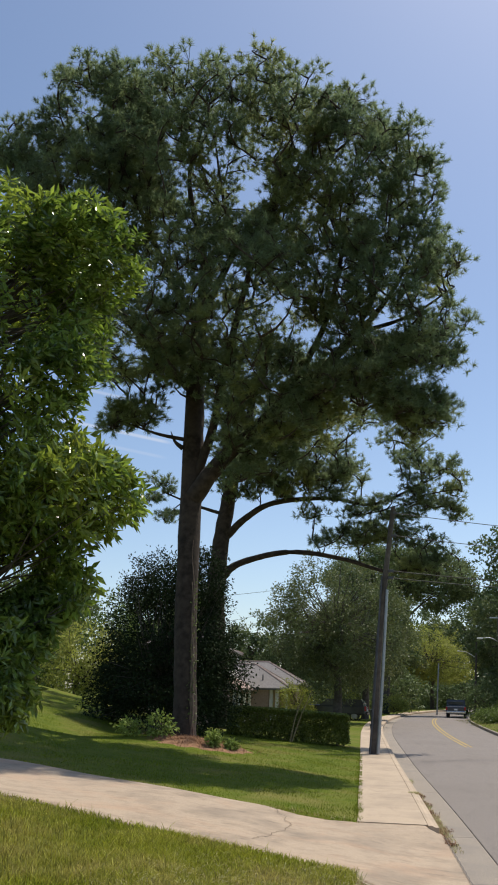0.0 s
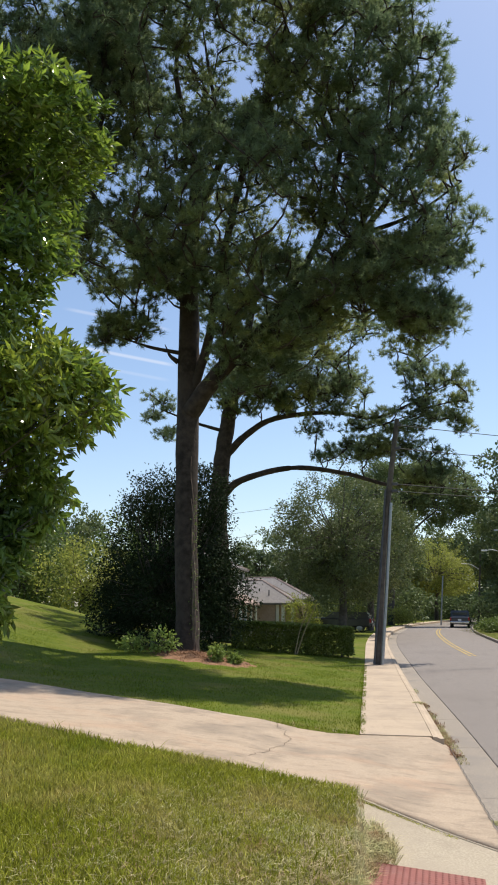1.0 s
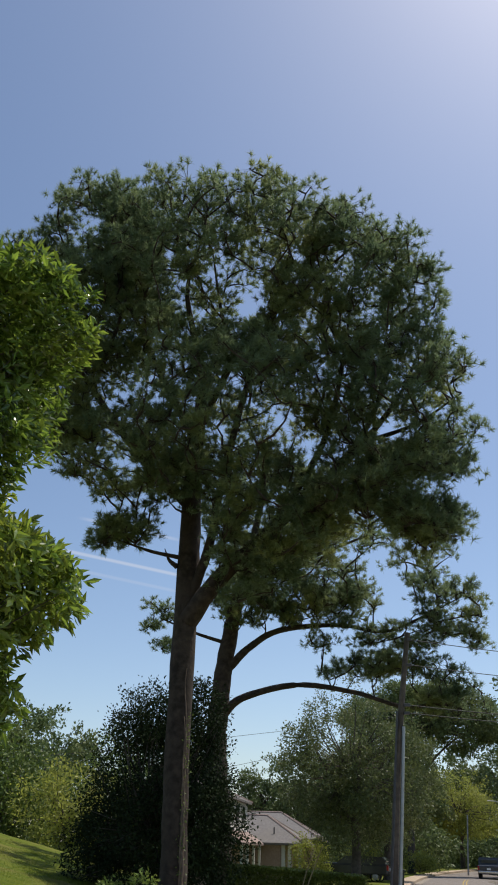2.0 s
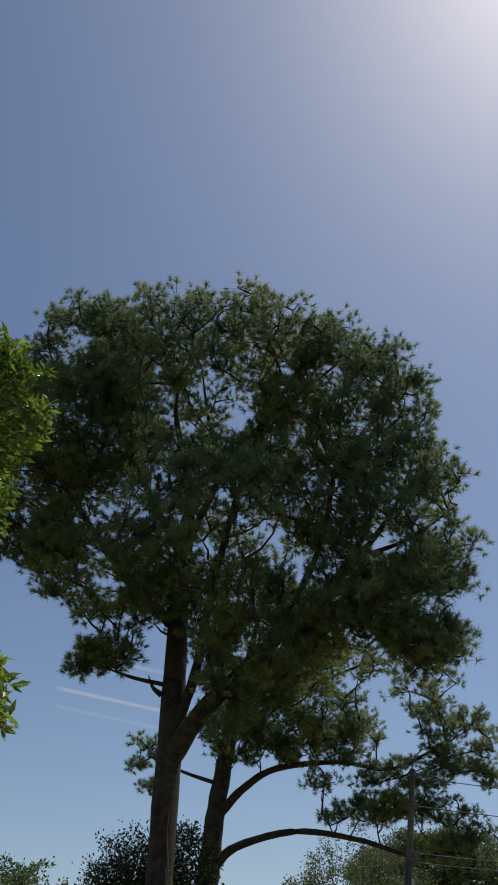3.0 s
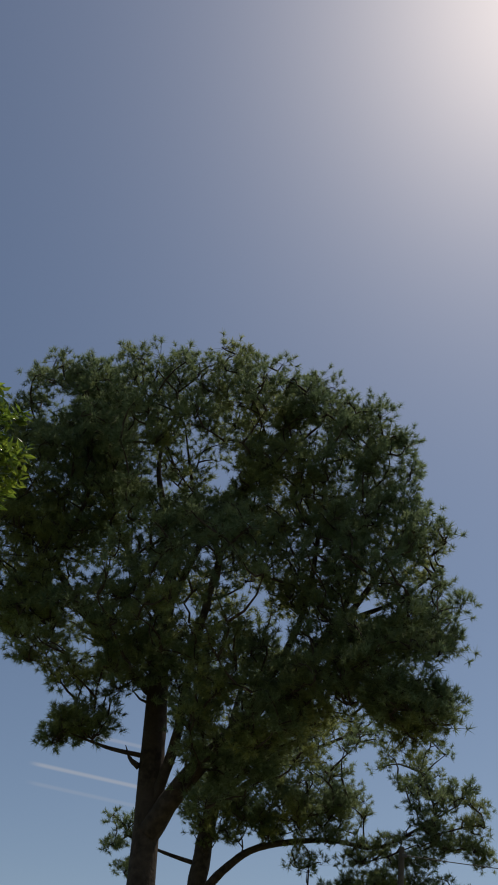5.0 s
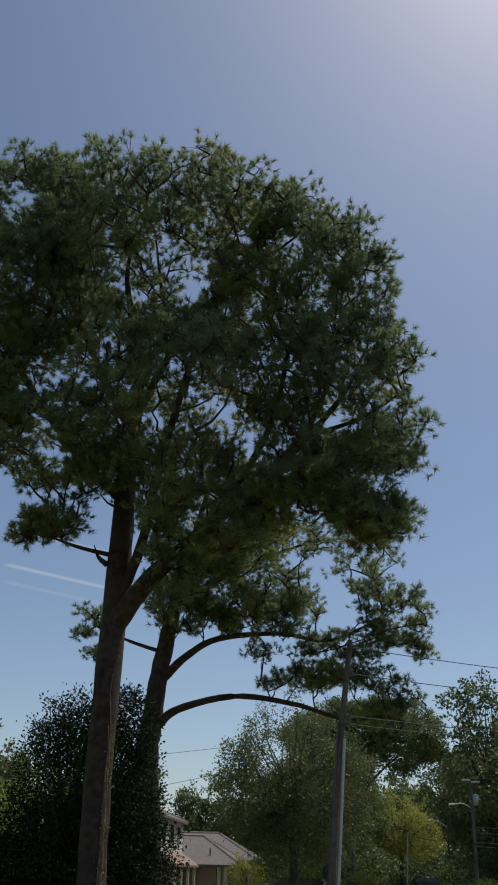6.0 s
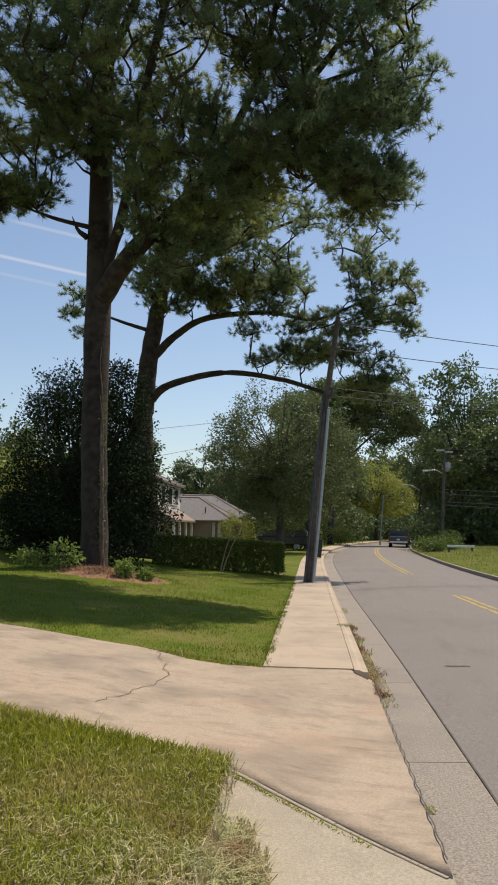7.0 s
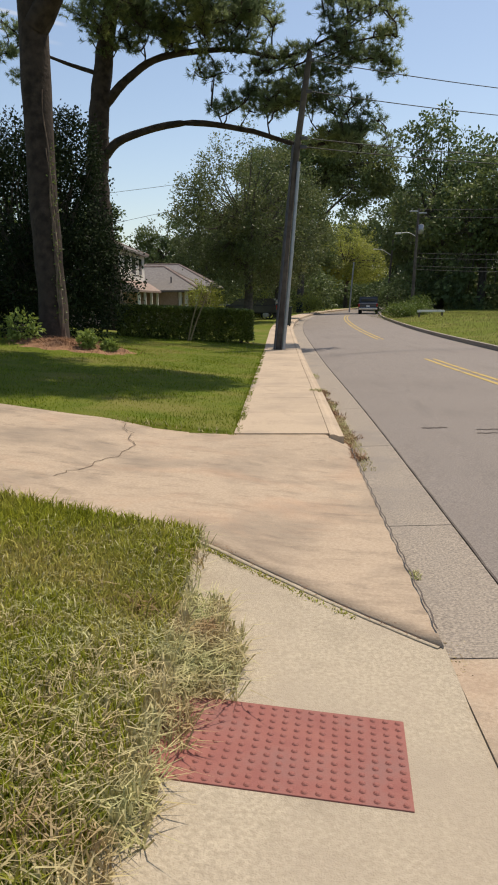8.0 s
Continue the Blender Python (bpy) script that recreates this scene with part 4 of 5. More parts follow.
part("transformer", mesh_np("transformer", v, f), METAL, far_pole, "grey pole-mounted transformer", smooth=True)
v, f = tube(curve_points([(12.5, 75, 6.7), (11.8, 74.9, 7.05), (11.0, 74.8, 7.0)], 8), [0.035] * 8, 6)
part("lamp_arm", mesh_np("lamp_arm", v, f), METAL, far_pole, smooth=True)
part("lamp_head", box_bm(10.6, 74.65, 6.92, 11.1, 74.95, 7.06, 0.04), SIDING, far_pole)
for z0, z1 in ((9.0, 10.2), (8.4, 9.2), (5.3, 6.6), (4.9, 6.0), (4.2, 5.4), (3.9, 5.0)):
    wire((12.5, 75, z0), (46, 60, z1), 0.9, 0.022)
lamp2 = lean_pole("utility_pole", (13.6, 102, 0.0), (14.3, 102, 8.4), 0.14, 0.10, "distant wooden utility pole with a street lamp")
v, f = tube(curve_points([(14.0, 102, 6.6), (13.0, 102, 7.2), (11.9, 102, 7.3)], 8), [0.05] * 8, 6)
part("lamp_arm", mesh_np("lamp_arm", v, f), SIDING, lamp2, smooth=True)
lean_pole("signpost", (8.3, 93, 0.0), (8.75, 93, 5.4), 0.09, 0.08, "pale thin post at the bend of the street", METAL)


# ---------------------------------------------------------------- house
def hip(name, x0, x1, y0, y1, z, ridge_z, rx0, rx1, ry, parent, material, over=0.35):
    bm = bmesh.new()
    a = [bm.verts.new(p) for p in ((x0 - over, y0 - over, z), (x1 + over, y0 - over, z), (x1 + over, y1 + over, z), (x0 - over, y1 + over, z))]
    b = [bm.verts.new((q.co.x, q.co.y, z - 0.14)) for q in a]
    r = [bm.verts.new((rx0, ry, ridge_z)), bm.verts.new((rx1, ry, ridge_z))]
    bm.faces.new((a[0], a[1], r[1], r[0]))
    bm.faces.new((a[1], a[2], r[1]))
    bm.faces.new((a[2], a[3], r[0], r[1]))
    bm.faces.new((a[3], a[0], r[0]))
    for k in range(4):
        bm.faces.new((a[k], b[k], b[(k + 1) % 4], a[(k + 1) % 4]))
    bm.faces.new(b)
    bmesh.ops.recalc_face_normals(bm, faces=bm.faces)
    caps = [(tuple(a[k].co), tuple(r[j].co)) for k, j in ((0, 0), (1, 1), (2, 1), (3, 0))] + [(tuple(r[0].co), tuple(r[1].co))]
    ob = part(name, bm, material, parent)
    for p, q in caps:
        vv, ff = tube([p, q], [0.09, 0.09], 6)
        part("ridge_cap", mesh_np("ridge_cap", vv, ff), PINKROOF, ob)
    return ob


house = thing("house", (-9.5, 64, -0.45), "brick and white-sided house with grey hipped shingle roofs behind the hedge", "house")
part("lower_wall", box_bm(-15, 53.0, -0.6, -9.44, 61.9, 2.55), BRICK, house, "pinkish brick wall")
part("upper_wall", box_bm(-15, 53.0, 2.55, -9.4, 61.9, 4.5), SIDING, house, "white upper storey wall")
hip("roof", -15, -9.4, 53.0, 61.9, 4.62, 5.7, -13, -11.6, 57.4, house, SHINGLE, 0.28)
skirt = bmesh.new()
q = [skirt.verts.new(p) for p in ((-9.39, 52.5, 2.72), (-9.39, 62.4, 2.72), (-8.15, 62.4, 2.02), (-8.15, 52.5, 2.02), (-8.15, 62.4, 1.9), (-8.15, 52.5, 1.9), (-9.39, 62.4, 1.9), (-9.39, 52.5, 1.9))]
for k in ((0, 3, 2, 1), (3, 5, 4, 2), (0, 7, 5, 3), (1, 2, 4, 6), (7, 6, 4, 5)):
    skirt.faces.new([q[n] for n in k])
part("porch_roof", skirt, PINKROOF, house, "pinkish-brown porch roof")
part("front_wall", box_bm(-13, 61.97, -0.6, -7.0, 70.4, 1.95), BRICK, house)
hip("roof", -13, -5.6, 62.0, 70.4, 2.1, 3.95, -11.5, -8.5, 66.0, house, SHINGLE)
part("back_wall", box_bm(-13, 70.5, -0.6, -5.6, 80, 2.2), BRICK, house)
hip("roof", -13, -5.1, 70.6, 80, 2.5, 4.5, -11.5, -8.5, 75.0, house, SHINGLE)
for y0, y1 in ((54.0, 55.6), (56.6, 58.4), (59.2, 60.8)):
    win = part("window", box_bm(-9.42, y0, 3.08, -9.36, y1, 4.3, 0.01), SIDING, house)
    part("pane", box_bm(-9.38, y0 + 0.25, 3.16, -9.352, y1 - 0.25, 4.24), GLASS, win)
for x in (-6.95, -6.5, -5.75):
    part("column", box_bm(x, 62.0, -0.6, x + 0.24, 62.24, 1.97, 0.02), SIDING, house, "white porch column")
for x, y in ((-8.4, 53.2), (-8.4, 55.4), (-8.4, 58.0), (-8.4, 60.6)):
    part("column", box_bm(x, y, -0.6, x + 0.16, y + 0.16, 1.92, 0.02), SIDING, house)
wn = part("window", box_bm(-6.98, 62.6, 0.2, -6.93, 64.4, 1.7, 0.01), SIDING, house)
part("pane", box_bm(-6.95, 62.75, 0.3, -6.92, 64.25, 1.6), GLASS, wn)
v, f = tube([(-7.6, 63.0, 2.4), (-7.6, 63.0, 3.1)], [0.05, 0.05], 8)
part("vent_pipe", mesh_np("vent_pipe", v, f), DARKMETAL_SHADE, house)


# ---------------------------------------------------------------- vehicles and bins
def vehicle(name, at, turn, size, label, pick):
    w, l, h = size
    car = thing(name, at, label, "car", turn=turn)
    hw = w / 2
    body = part("body", box_bm(-hw, -l / 2, 0.42, hw, l / 2, 1.08, 0.12), CARPAINT, car, local=True)
    prof = bmesh.new()
    back = -l / 2 + (1.6 if pick else 0.15)
    ring = [(-hw + 0.06, back, 1.0), (-hw + 0.06, back + 0.15, h), (-hw + 0.06, l * 0.12, h), (-hw + 0.06, l * 0.27, 1.05)]
    lv = [prof.verts.new(p) for p in ring]
    rv = [prof.verts.new((-p[0], p[1], p[2])) for p in ring]
    for k in range(3):
        prof.faces.new((lv[k], lv[k + 1], rv[k + 1], rv[k]))
    prof.faces.new(lv)
    prof.faces.new(rv[::-1])
    bmesh.ops.recalc_face_normals(prof, faces=prof.faces)
    bmesh.ops.bevel(prof, geom=prof.edges[:], offset=0.07, segments=2, affect="EDGES")
    part("cabin", prof, CARPAINT, car, local=True)
    part("rear_window", box_bm(-hw + 0.25, back - 0.0, 1.22, hw - 0.25, back + 0.12, h - 0.16, 0.03), GLASS, car, local=True)
    part("bumper", box_bm(-hw + 0.05, -l / 2 - 0.12, 0.45, hw - 0.05, -l / 2 + 0.05, 0.65, 0.05), CHROME if pick else CARPAINT, car, local=True)
    part("number_plate", box_bm(-0.16, -l / 2 - 0.02, 0.72, 0.16, -l / 2 - 0.01, 0.86), SIDING, car, local=True)
    for sx in (-1, 1):
        part("tail_light", box_bm(min(sx * hw, sx * (hw - 0.16)), -l / 2 - 0.02, 0.72, max(sx * hw, sx * (hw - 0.16)), -l / 2 + 0.1, 1.02, 0.02), REDLAMP, car, local=True)
        for y in (-l * 0.31, l * 0.31):
            vv, ff = tube([(sx * (hw - 0.24), y, 0.36), (sx * (hw - 0.22), y, 0.36), (sx * (hw - 0.02), y, 0.36), (sx * hw, y, 0.36)], [0.30, 0.36, 0.36, 0.30], 16)
            wheel = part("wheel", mesh_np("tyre", vv, ff), RUBBER, car, smooth=True, local=True)
            vv, ff = tube([(sx * (hw - 0.03), y, 0.36), (sx * (hw - 0.005), y, 0.36)], [0.21, 0.02], 12)
            part("rim", mesh_np("rim", vv, ff), METAL, wheel, local=True)
    return car


def road_z(u, y):
    return float(along(y)) - 0.15 + 0.05 * (1 - ((u - 4.6) / 2.95) ** 2)


vehicle("pickup_truck", (4.6 + 1.75 + float(bend(84)), 84, road_z(6.35, 84)), -7.5, (1.9, 5.4, 1.7), "dark pickup truck driving away along the street", True)
vehicle("parked_car", (-1.75, 60.5, float(lawn_z(-1.75, 60.5)) + 0.02), 82, (1.8, 4.5, 1.5), "dark car parked on the neighbouring driveway", False)
vehicle("parked_car", (12.1, 105, road_z(6.3, 105)), -12, (1.85, 4.6, 1.6), "dark car at the bend of the street", False)


def wheelie_bin(at, turn):
    b = thing("wheelie_bin", at, "dark green plastic wheelie bin at the kerb", "bin", "bins at the kerb", turn=turn)
    bm = bmesh.new()
    lo = [bm.verts.new(p) for p in ((-0.22, -0.25, 0.05), (0.22, -0.25, 0.05), (0.22, 0.25, 0.05), (-0.22, 0.25, 0.05))]
    hi = [bm.verts.new(p) for p in ((-0.29, -0.33, 0.98), (0.29, -0.33, 0.98), (0.29, 0.33, 0.98), (-0.29, 0.33, 0.98))]
    bm.faces.new(lo[::-1])
    bm.faces.new(hi)
    for k in range(4):
        bm.faces.new((lo[k], lo[(k + 1) % 4], hi[(k + 1) % 4], hi[k]))
    bmesh.ops.bevel(bm, geom=bm.edges[:], offset=0.03, segments=2, affect="EDGES")
    part("bin_body", bm, BIN, b, local=True)
    part("lid", box_bm(-0.31, -0.36, 0.98, 0.31, 0.36, 1.06, 0.03), BIN, b, local=True)
    for sx in (-1, 1):
        vv, ff = tube([(sx * 0.2, 0.28, 0.12), (sx * 0.27, 0.28, 0.12)], [0.12, 0.12], 12)
        part("wheel", mesh_np("wheel", vv, ff), RUBBER, b, local=True)
    return b


one = wheelie_bin((0.85, 47.5, float(along(47.5))), 8)
copy_thing(one, pose(2.5, 84, float(lawn_z(2.5 - float(bend(84)), 84)), 0, 0, -12))


# ---------------------------------------------------------------- small plants, mulch, grass
def blob_bush(name, x, y, w, h, material, label, seed, clumps=40, per=22, size=0.09, category="plant", group=""):
    z = float(lawn_z(x, y))
    b = broadleaf(name, (x, y, z), None, None, [], [(x, y, z + h * 0.55, w, w * 0.8, h * 0.5), (x + w * 0.4, y, z + h * 0.35, w * 0.6, w * 0.6, h * 0.35)], clumps, per, size, material, label, seed, 0.5, 0.22 * w + 0.05, 0.1, category=category, shell=0.2)
    return tagged(b, group=group) if group else b


mu = np.linspace(-1, 1, 22)


def mulch_place(u, y):
    x, yy = -4.35 + u * 1.55 * np.sqrt(np.clip(1 - y ** 2 / 2, 0, 1)), 22.05 + y * 0.95 * np.sqrt(np.clip(1 - u ** 2 / 2, 0, 1))
    edge = np.maximum(np.abs(u), np.abs(y))
    return x, yy, lawn_z(x, yy) + 0.05 * (1 - edge ** 4) - 0.02 + 0.02 * np.sin(x * 9) * np.sin(yy * 11)


sheet("mulch_bed", mu, mu, mulch_place, MULCH, label="reddish-brown pine-straw mulch bed round the trunk", category="mulch bed", kind="structure")
for k, (x, y, w, h) in enumerate([(-5.5, 21.9, 0.38, 0.8), (-6.5, 22.1, 0.36, 0.5), (-3.95, 21.7, 0.16, 0.38), (-3.45, 21.8, 0.12, 0.22)]):
    blob_bush("seedling_shrub", x, y, w, h, LEAF_PALE, "pale green leafy seedling shrub at the pine's foot", 60 + k, 26, 14, 0.11, group="shrubs at the pine's foot")
blob_bush("garden_shrub", -13.6, 37, 2.2, 3.6, LEAF_LIGHT, "pale green rounded garden shrub in sunlight", 70, 160, 40, 0.16, "bush")
blob_bush("garden_shrub", -17.5, 39, 2.8, 5.2, HEDGE, "tall green garden shrub beyond the lawn", 71, 200, 40, 0.2, "bush")
blob_bush("garden_shrub", -13.2, 42, 2.2, 6.6, HEDGE, "tall leafy garden shrub beyond the lawn", 72, 200, 40, 0.2, "bush")
blob_bush("garden_shrub", -22, 34, 3.2, 5.5, HEDGE, "broad leafy garden shrub beyond the lawn", 73, 200, 40, 0.2, "bush")
blob_bush("garden_shrub", -4.6, 58.5, 1.3, 3.2, LEAF_LIGHT, "loose yellow-green shrub in front of the house", 74, 120, 34, 0.14, "bush")
blob_bush("garden_shrub", -1.5, 62, 1.6, 2.6, LEAF_LIGHT, "yellow-green shrub beside the house", 75, 120, 34, 0.14, "bush")
blob_bush("verge_shrub", 9.2, 62, 1.3, 0.9, HEDGE, "low scrubby shrub on the roadside verge", 76, 100, 34, 0.13, "bush")
blob_bush("verge_shrub", 10.6, 66, 1.6, 1.0, HEDGE, "low scrubby shrub on the roadside verge", 77, 100, 34, 0.13, "bush")
blob_bush("verge_shrub", 12.2, 72, 1.4, 1.5, HEDGE, "low scrubby shrub at the foot of the far pole", 78, 100, 34, 0.13, "bush")
blob_bush("verge_shrub", 3.2, 84, 1.6, 2.0, LEAF_LIGHT, "bright green shrub beside the street", 79, 100, 34, 0.15, "bush")
# two bare stakes leaning by the hedge
for k, (x, top) in enumerate(((-2.55, (-2.05, 30.0, 1.75)), (-2.5, (-1.75, 30.1, 1.9)))):
    v, f = tube(curve_points([(x, 29.6, -0.05), ((x + top[0]) / 2 - 0.05, 29.8, 0.9), top], 8), np.linspace(0.03, 0.012, 8), 6)
    tagged(part("bare_sapling", mesh_np("bare_sapling", v, f), mat("sapling_bark", (0.25, 0.19, 0.10), (0.32, 0.25, 0.14), 8, 0.9), smooth=True), "thin bare sapling stem leaning before the hedge", "sapling", "saplings by the hedge")
# creeper stem up the pine trunk
rng = np.random.default_rng(9)
vine = thing("creeper", (-4.72, 22.5, 0.6), "pale twisting creeper stem climbing the pine trunk", "creeper")
for k in range(3):
    zz = np.linspace(0.5, 6.2 - 1.3 * k, 26)
    line = np.stack([-4.75 - 0.04 * (zz - 0.5) + 0.04 * np.sin(zz * 3 + k * 2), 22.66 + 0.012 * zz + 0.02 * np.sin(zz * 2.3 + k), zz], 1)
    v, f = tube(line, np.linspace(0.035, 0.012, 26), 6, 0.2, k)
    part("stem", mesh_np("stem", v, f), mat("creeper_bark", (0.13, 0.09, 0.07), (0.22, 0.16, 0.12), 9, 0.9), vine, smooth=True)
c = np.stack([rng.normal(-4.78, 0.07, 160), rng.normal(22.62, 0.05, 160), rng.uniform(0.7, 5.0, 160)], 1)
tagged(part("leafage", mesh_np("leafage", *leaves(rng, c, unit(rng.normal(size=c.shape)), 0.07, 0.6)), HEDGE, vine), kind="stuff")


def blades(rng, x, y, z, h, lean=0.35, width=0.005, simple=False):
    n = len(x)
    a = rng.uniform(0, 2 * np.pi, n)
    face = np.stack([np.cos(a), np.sin(a), 0 * a], 1)
    b = rng.uniform(0, 2 * np.pi, n)
    tilt = np.stack([np.cos(b), np.sin(b), 0 * b], 1) * (lean * rng.uniform(0.1, 1, n))[:, None]
    hh = (h * rng.uniform(0.5, 1.25, n))[:, None]
    base = np.stack([x, y, z], 1) - np.array([0, 0, 0.012])
    up = np.array([0, 0, 1.0])
    w = face * width * rng.uniform(0.6, 1.3, n)[:, None]
    mid = base + up * hh * 0.55 + tilt * hh * 0.4
    tip = base + up * hh * (1 - 0.3 * lean) + tilt * hh * 1.3
    if simple:
        return np.stack([base - w, base + w, tip], 1).reshape(-1, 3), np.arange(3 * n).reshape(-1, 3)
    v = np.stack([base - w, base + w, mid - w * 0.8, mid + w * 0.8, tip], 1).reshape(-1, 3)
    o = (np.arange(n) * 5)[:, None]
    return v, np.concatenate([o + np.array([[0, 1, 3]]), o + np.array([[0, 3, 2]]), o + np.array([[2, 3, 4]])])


def lawn(name, rng, n, box, rule, h, label, material=BLADE, lean=0.35, width=0.005, zf=lawn_z, warp=1.0, simple=False):
    x = box[0] + (box[1] - box[0]) * rng.uniform(0, 1, n)
    y = box[2] + (box[3] - box[2]) * rng.uniform(0, 1, n) ** warp
    ok = rule(x, y)
    x, y = x[ok], y[ok]
    hh = h * (0.75 + 0.5 * np.array([noise.noise(Vector((p * 0.8, q * 0.8, 3.1))) for p, q in zip(x, y)]))
    ob = part(name, mesh_np(name, *blades(rng, x, y, zf(x, y), hh, lean, width, simple or box[2] > 11)), material)
    return tagged(ob, label, "grass", kind="stuff")


rng = np.random.default_rng(17)
lawn("grass", rng, 70000, (-6.5, -2.6, 2.4, 10.4), lambda x, y: (y < near_edge(x) + 0.06) & (rng.uniform(0, 1, len(x)) < smooth(2.4, 4.4, y) * smooth(-6.6, -5.4, x)), 0.12, "long sunlit yellow-green lawn grass near the street", lean=0.5, width=0.004)
lawn("grass", rng, 120000, (-2.6, 0.03, 3.0, 10.0), lambda x, y: (y < near_edge(x) + 0.05) & (x < lawn_edge(y) + 0.03) & (rng.uniform(0, 1, len(x)) < (0.35 + 0.65 * smooth(-0.1, -0.7, x) + 0.5 * smooth(6.5, 7.5, y)) * smooth(2.9, 4.6, y) * (0.5 + 0.5 * smooth(-2.6, -1.4, x))), 0.125, "long sunlit yellow-green lawn grass beside the ramp", lean=0.6, width=0.004)
lawn("grass", rng, 60000, (-9, 0.0, -6.0, 4.6), lambda x, y: (x < lawn_edge(y) + 0.02) & (rng.uniform(0, 1, len(x)) < smooth(-6, -1, y) * smooth(-9, -6, x) * (1 - 0.6 * smooth(3.2, 4.6, y))), 0.10, "sunlit lawn grass along the pavement", lean=0.6, width=0.006, simple=True)
lawn("grass", rng, 46000, (-2.5, 0.08, 4.2, 8.3), lambda x, y: (y < near_edge(x)) & (x < lawn_edge(y) + 0.1) & (rng.uniform(0, 1, len(x)) < smooth(-2.6, 0.0, x) * (1 - 0.7 * smooth(6.6, 7.6, y))), 0.13, "dry straw-coloured grass at the lawn's edge", STRAW, 1.2, 0.004)
lawn("grass", rng, 150000, (-13, 0.02, 11.8, 31), lambda x, y: (y > far_edge(x) - 0.05) & (((x + 4.35) / 1.5) ** 2 + ((y - 22.0) / 0.9) ** 2 > 1), 0.06, "short mown green lawn grass under the pine", MOWN, lean=0.5, width=0.006, warp=1.25)
lawn("grass", rng, 5000, (-9, 0.0, 11.8, 14.6), lambda x, y: np.abs(y - far_edge(x)) < 0.09, 0.11, "shaggy brownish grass along the driveway edge", STRAW, 0.9)
lawn("grass", rng, 9000, (-0.08, 0.07, 12.0, 27.8), lambda x, y: rng.uniform(0, 1, len(x)) < 0.4 + 0.6 * np.sin(y * 2.3) * np.sin(y * 5.1), 0.055, "ragged lawn grass creeping over the pavement's edge", MOWN, 0.9, zf=lambda x, y: along(y) + 0.005)
lawn("grass", rng, 2600, (-5.5, -0.1, 4.2, 9.6), lambda x, y: (y < near_edge(x) - 0.05) & (x < lawn_edge(y)), 0.24, "tall stray grass blades standing in the near lawn", BLADE, 0.6, 0.004)
lawn("grass", rng, 26000, (7.62, 22, 16, 70), lambda x, y: x > 7.66, 0.14, "rough yellowish verge grass beside the street", VERGE, lean=0.5, width=0.012, zf=lambda x, y: along(y) + 0.05 * np.clip(x - 7.6, 0, 6) - 0.02)


def straw_tuft(x, y, z, n, reach, h, seed, long=1.5):
    r = np.random.default_rng(seed)
    px, py = x + np.clip(r.normal(0, 1, n), -1.5, 1.5) * reach, y + np.clip(r.normal(0, 1, n), -1.5, 1.5) * reach * long
    zz = np.where(py < 8.2, ramp_dip(py) - 0.07 * (px - 0.46) * smooth(3, 5.6, py), z) if x < 0.5 else np.full(n, z)
    ob = part("weed_tuft", mesh_np("weed_tuft", *blades(r, px, py, zz, np.full(n, h), 1.3, 0.004)), STRAW)
    return tagged(ob, "dry straw-coloured weed tuft growing from a concrete joint", "weed", kind="stuff")


for k, (x, y, z, n, reach, h) in enumerate([(0.06, 7.25, -0.09, 900, 0.11, 0.12), (0.12, 6.85, -0.1, 1500, 0.13, 0.13), (0.02, 6.4, -0.1, 900, 0.09, 0.12), (-0.02, 5.9, -0.1, 900, 0.08, 0.12), (-0.08, 5.4, -0.1, 900, 0.08, 0.13), (-0.2, 4.9, -0.1, 900, 0.09, 0.13), (1.28, 11.5, -0.15, 260, 0.06, 0.09), (1.24, 12.6, -0.15, 420, 0.05, 0.14), (1.24, 13.5, -0.15, 420, 0.05, 0.14),
                                          (1.24, 15.2, -0.16, 260, 0.05, 0.12), (1.24, 17.2, -0.19, 200, 0.05, 0.10), (1.06, 16.2, -0.03, 160, 0.06, 0.06), (1.30, 7.05, -0.16, 150, 0.07, 0.03), (1.24, 8.1, -0.15, 160, 0.03, 0.04), (1.24, 20.5, -0.22, 160, 0.05, 0.08)]):
    straw_tuft(x, y, z, n, reach, h * (0.6 if x > 1.1 else 1), 80 + k, 7 if x > 1.1 and y > 10 else 1.5)


# hairline crack in the driveway, joints and tar marks
def ribbon(name, pts, w, material, parent, label=""):
    p = np.array(pts, float)
    d = unit(np.gradient(p, axis=0))
    s = np.stack([-d[:, 1], d[:, 0], 0 * d[:, 0]], 1) * w
    v = np.concatenate([p - s, p + s])
    n = len(p)
    k = np.arange(n - 1)
    return part(name, mesh_np(name, v, np.stack([k, k + 1, n + k + 1, n + k], 1)), material, parent, label)


cp = curve_points([(-1.25, 12.25, 0), (-1.05, 11.6, 0), (-0.9, 10.9, 0), (-1.02, 10.2, 0), (-1.2, 9.5, 0)], 40)
cp[:, 0] += np.random.default_rng(3).normal(0, 0.012, 40) + 0.02 * np.sin(np.arange(40) * 0.8)
cp[:, 2] = drive_z(cp[:, 0], cp[:, 1]) + 0.004
ribbon("crack", cp, 0.0045, mat("crack_dirt", (0.12, 0.085, 0.06), (0.2, 0.15, 0.1), 20, 0.95), driveway, "dark hairline crack")
jp = np.stack([1.222 + 0.006 * np.sin(np.arange(60) * 1.7), np.linspace(11.75, 7.25, 60), np.zeros(60)], 1)
jp[:, 2] = drive_z(jp[:, 0], jp[:, 1]) + 0.018
ribbon("joint", jp, 0.0045, TAR, driveway, "dark soil-filled joint at the gutter")
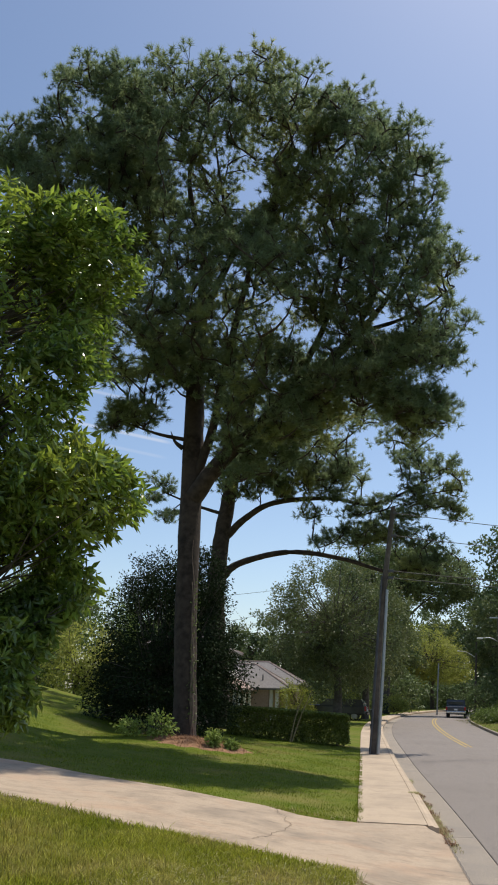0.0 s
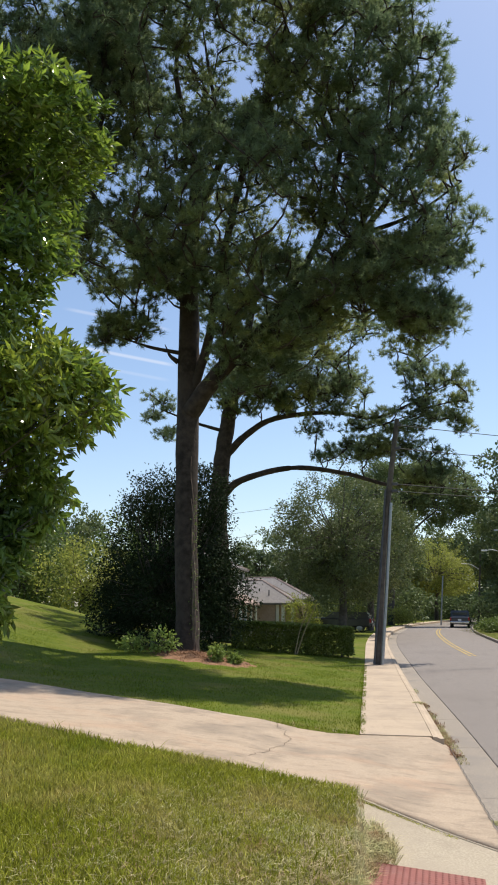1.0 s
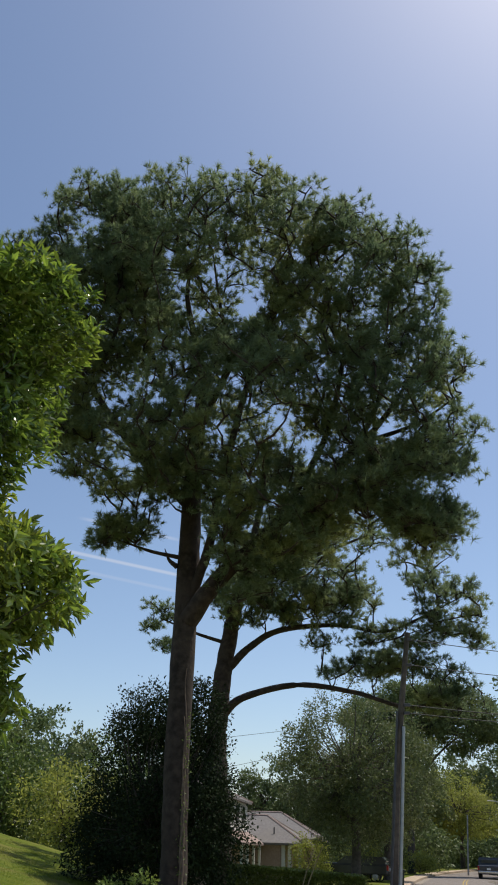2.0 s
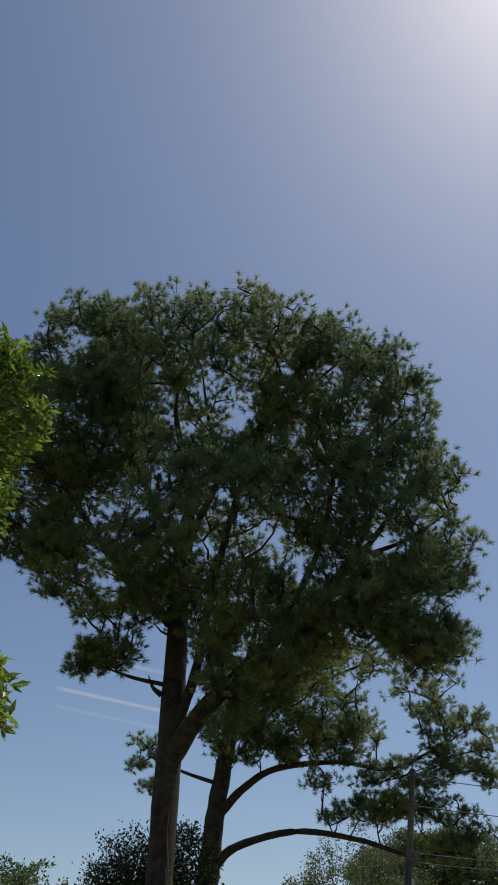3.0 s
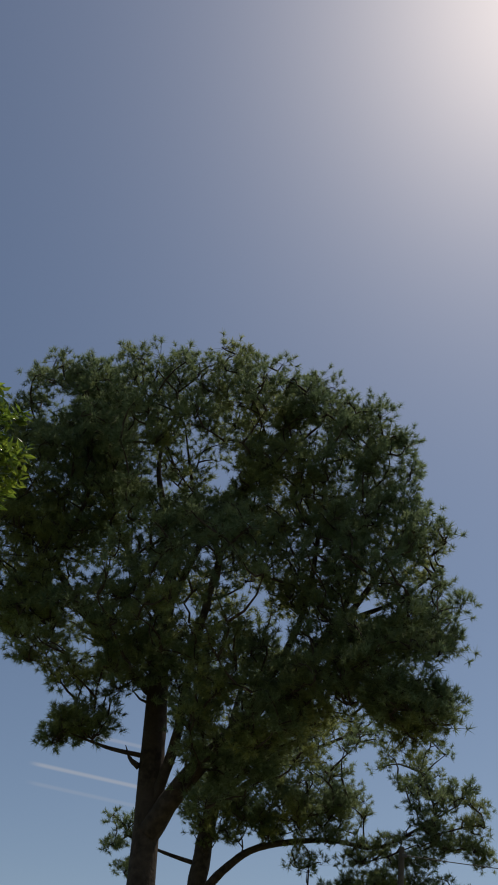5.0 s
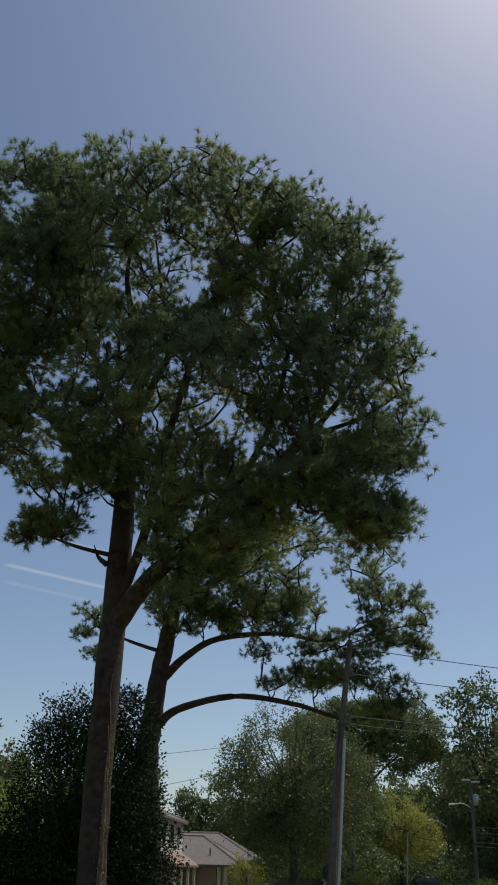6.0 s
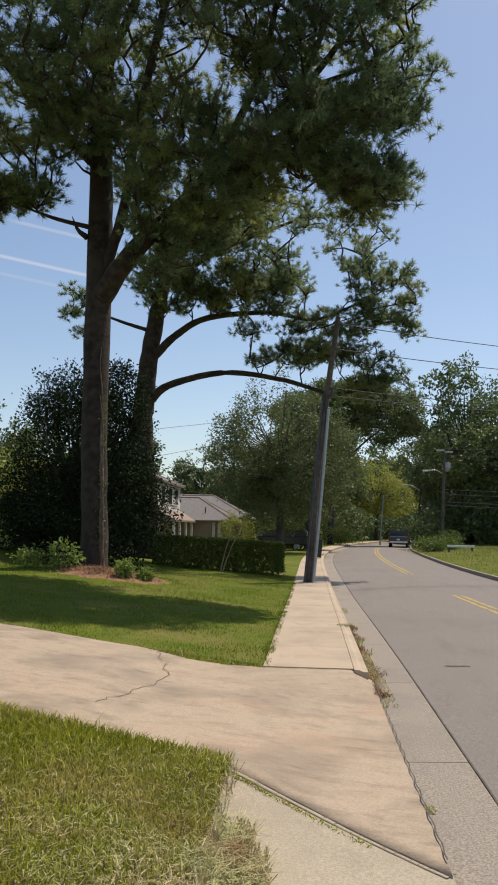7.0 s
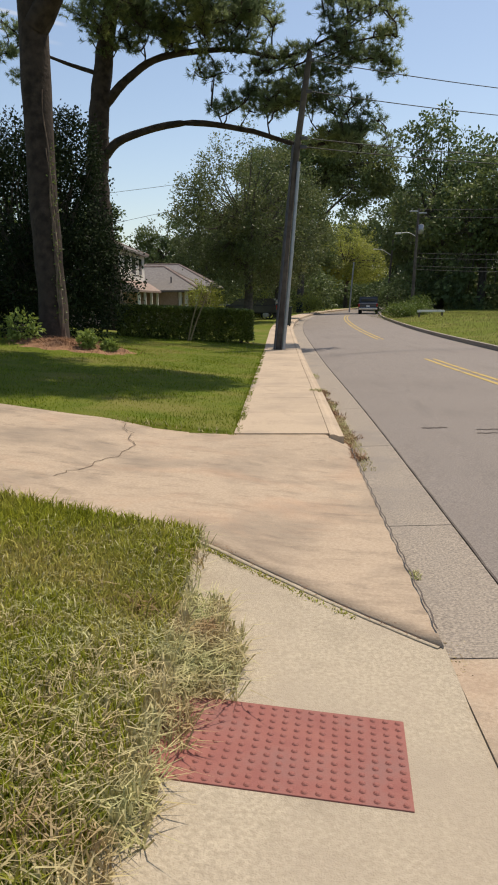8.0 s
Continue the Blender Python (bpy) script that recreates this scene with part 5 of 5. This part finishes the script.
for y, x0, x1, w in ((13.15, 2.2, 2.5, 0.035), (12.7, 2.75, 3.15, 0.022), (12.95, 2.8, 3.25, 0.02), (13.9, 3.5, 3.8, 0.015)):
    p = np.stack([np.linspace(x0, x1, 10), y + 0.02 * np.sin(np.arange(10) * 2.0), np.zeros(10)], 1)
    p[:, 2] = [road_z(a, y) + 0.004 for a in p[:, 0]]
    ribbon("tar_mark", p, w, TAR, road, "dark tar mark")


# low white rail on the far verge
rail = thing("guard_rail", (11.2, 60, 0.15), "low white rail between two posts on the verge", "rail")
part("beam", box_bm(10.2, 59.96, 0.42, 12.1, 60.04, 0.58, 0.02), SIDING, rail)
for x in (10.35, 11.95):
    part("post", box_bm(x - 0.06, 60.04, 0.0, x + 0.06, 60.16, 0.55, 0.01), POLE_WOOD, rail)

# loose straw on the mulch bed
r = np.random.default_rng(41)
px, py = -4.35 + r.normal(0, 0.62, 2200), 22.0 + r.normal(0, 0.36, 2200)
tagged(part("straw_litter", mesh_np("straw_litter", *blades(r, px, py, lawn_z(px, py) + 0.03, np.full(2200, 0.10), 2.2, 0.004)), MULCH), "loose brown pine straw scattered on the mulch", "straw", kind="stuff")

# brown litter in the gutter, and soil and grass along the lip
r = np.random.default_rng(43)
py = 11.3 + 6.2 * r.uniform(0, 1, 3600) ** 1.5
px = 1.17 + np.abs(r.normal(0, 0.05, 3600)) * (1 + 0.6 * np.sin(py * 4.1))
tagged(part("gutter_litter", mesh_np("gutter_litter", *blades(r, px, py, along(py) - 0.155, np.full(3600, 0.08), 1.6, 0.005)), MULCH), "brown leaf litter and dead weeds lying in the gutter", "litter", kind="stuff")
px = -0.05 + 0.9 * r.uniform(0, 1, 900) ** 1.5
py = 8.27 - 1.02 * np.clip(px, 0, None) + r.normal(0, 0.018, 900)
tagged(part("edge_grass", mesh_np("edge_grass", *blades(r, px, py, drive_z(px, py) - 0.02, np.full(900, 0.035), 0.9, 0.004)), BLADE), "short grass growing along the concrete lip", "grass", kind="stuff")
px = r.uniform(0.0, 1.18, 1500)
py = 8.375 - 1.02 * px + r.normal(0, 0.012, 1500)
tagged(part("lip_soil", mesh_np("lip_soil", *blades(r, px, py, drive_z(px, py), np.full(1500, 0.018), 1.9, 0.004)), MULCH), "brown soil and debris in the joint of the lip", "litter", kind="stuff")
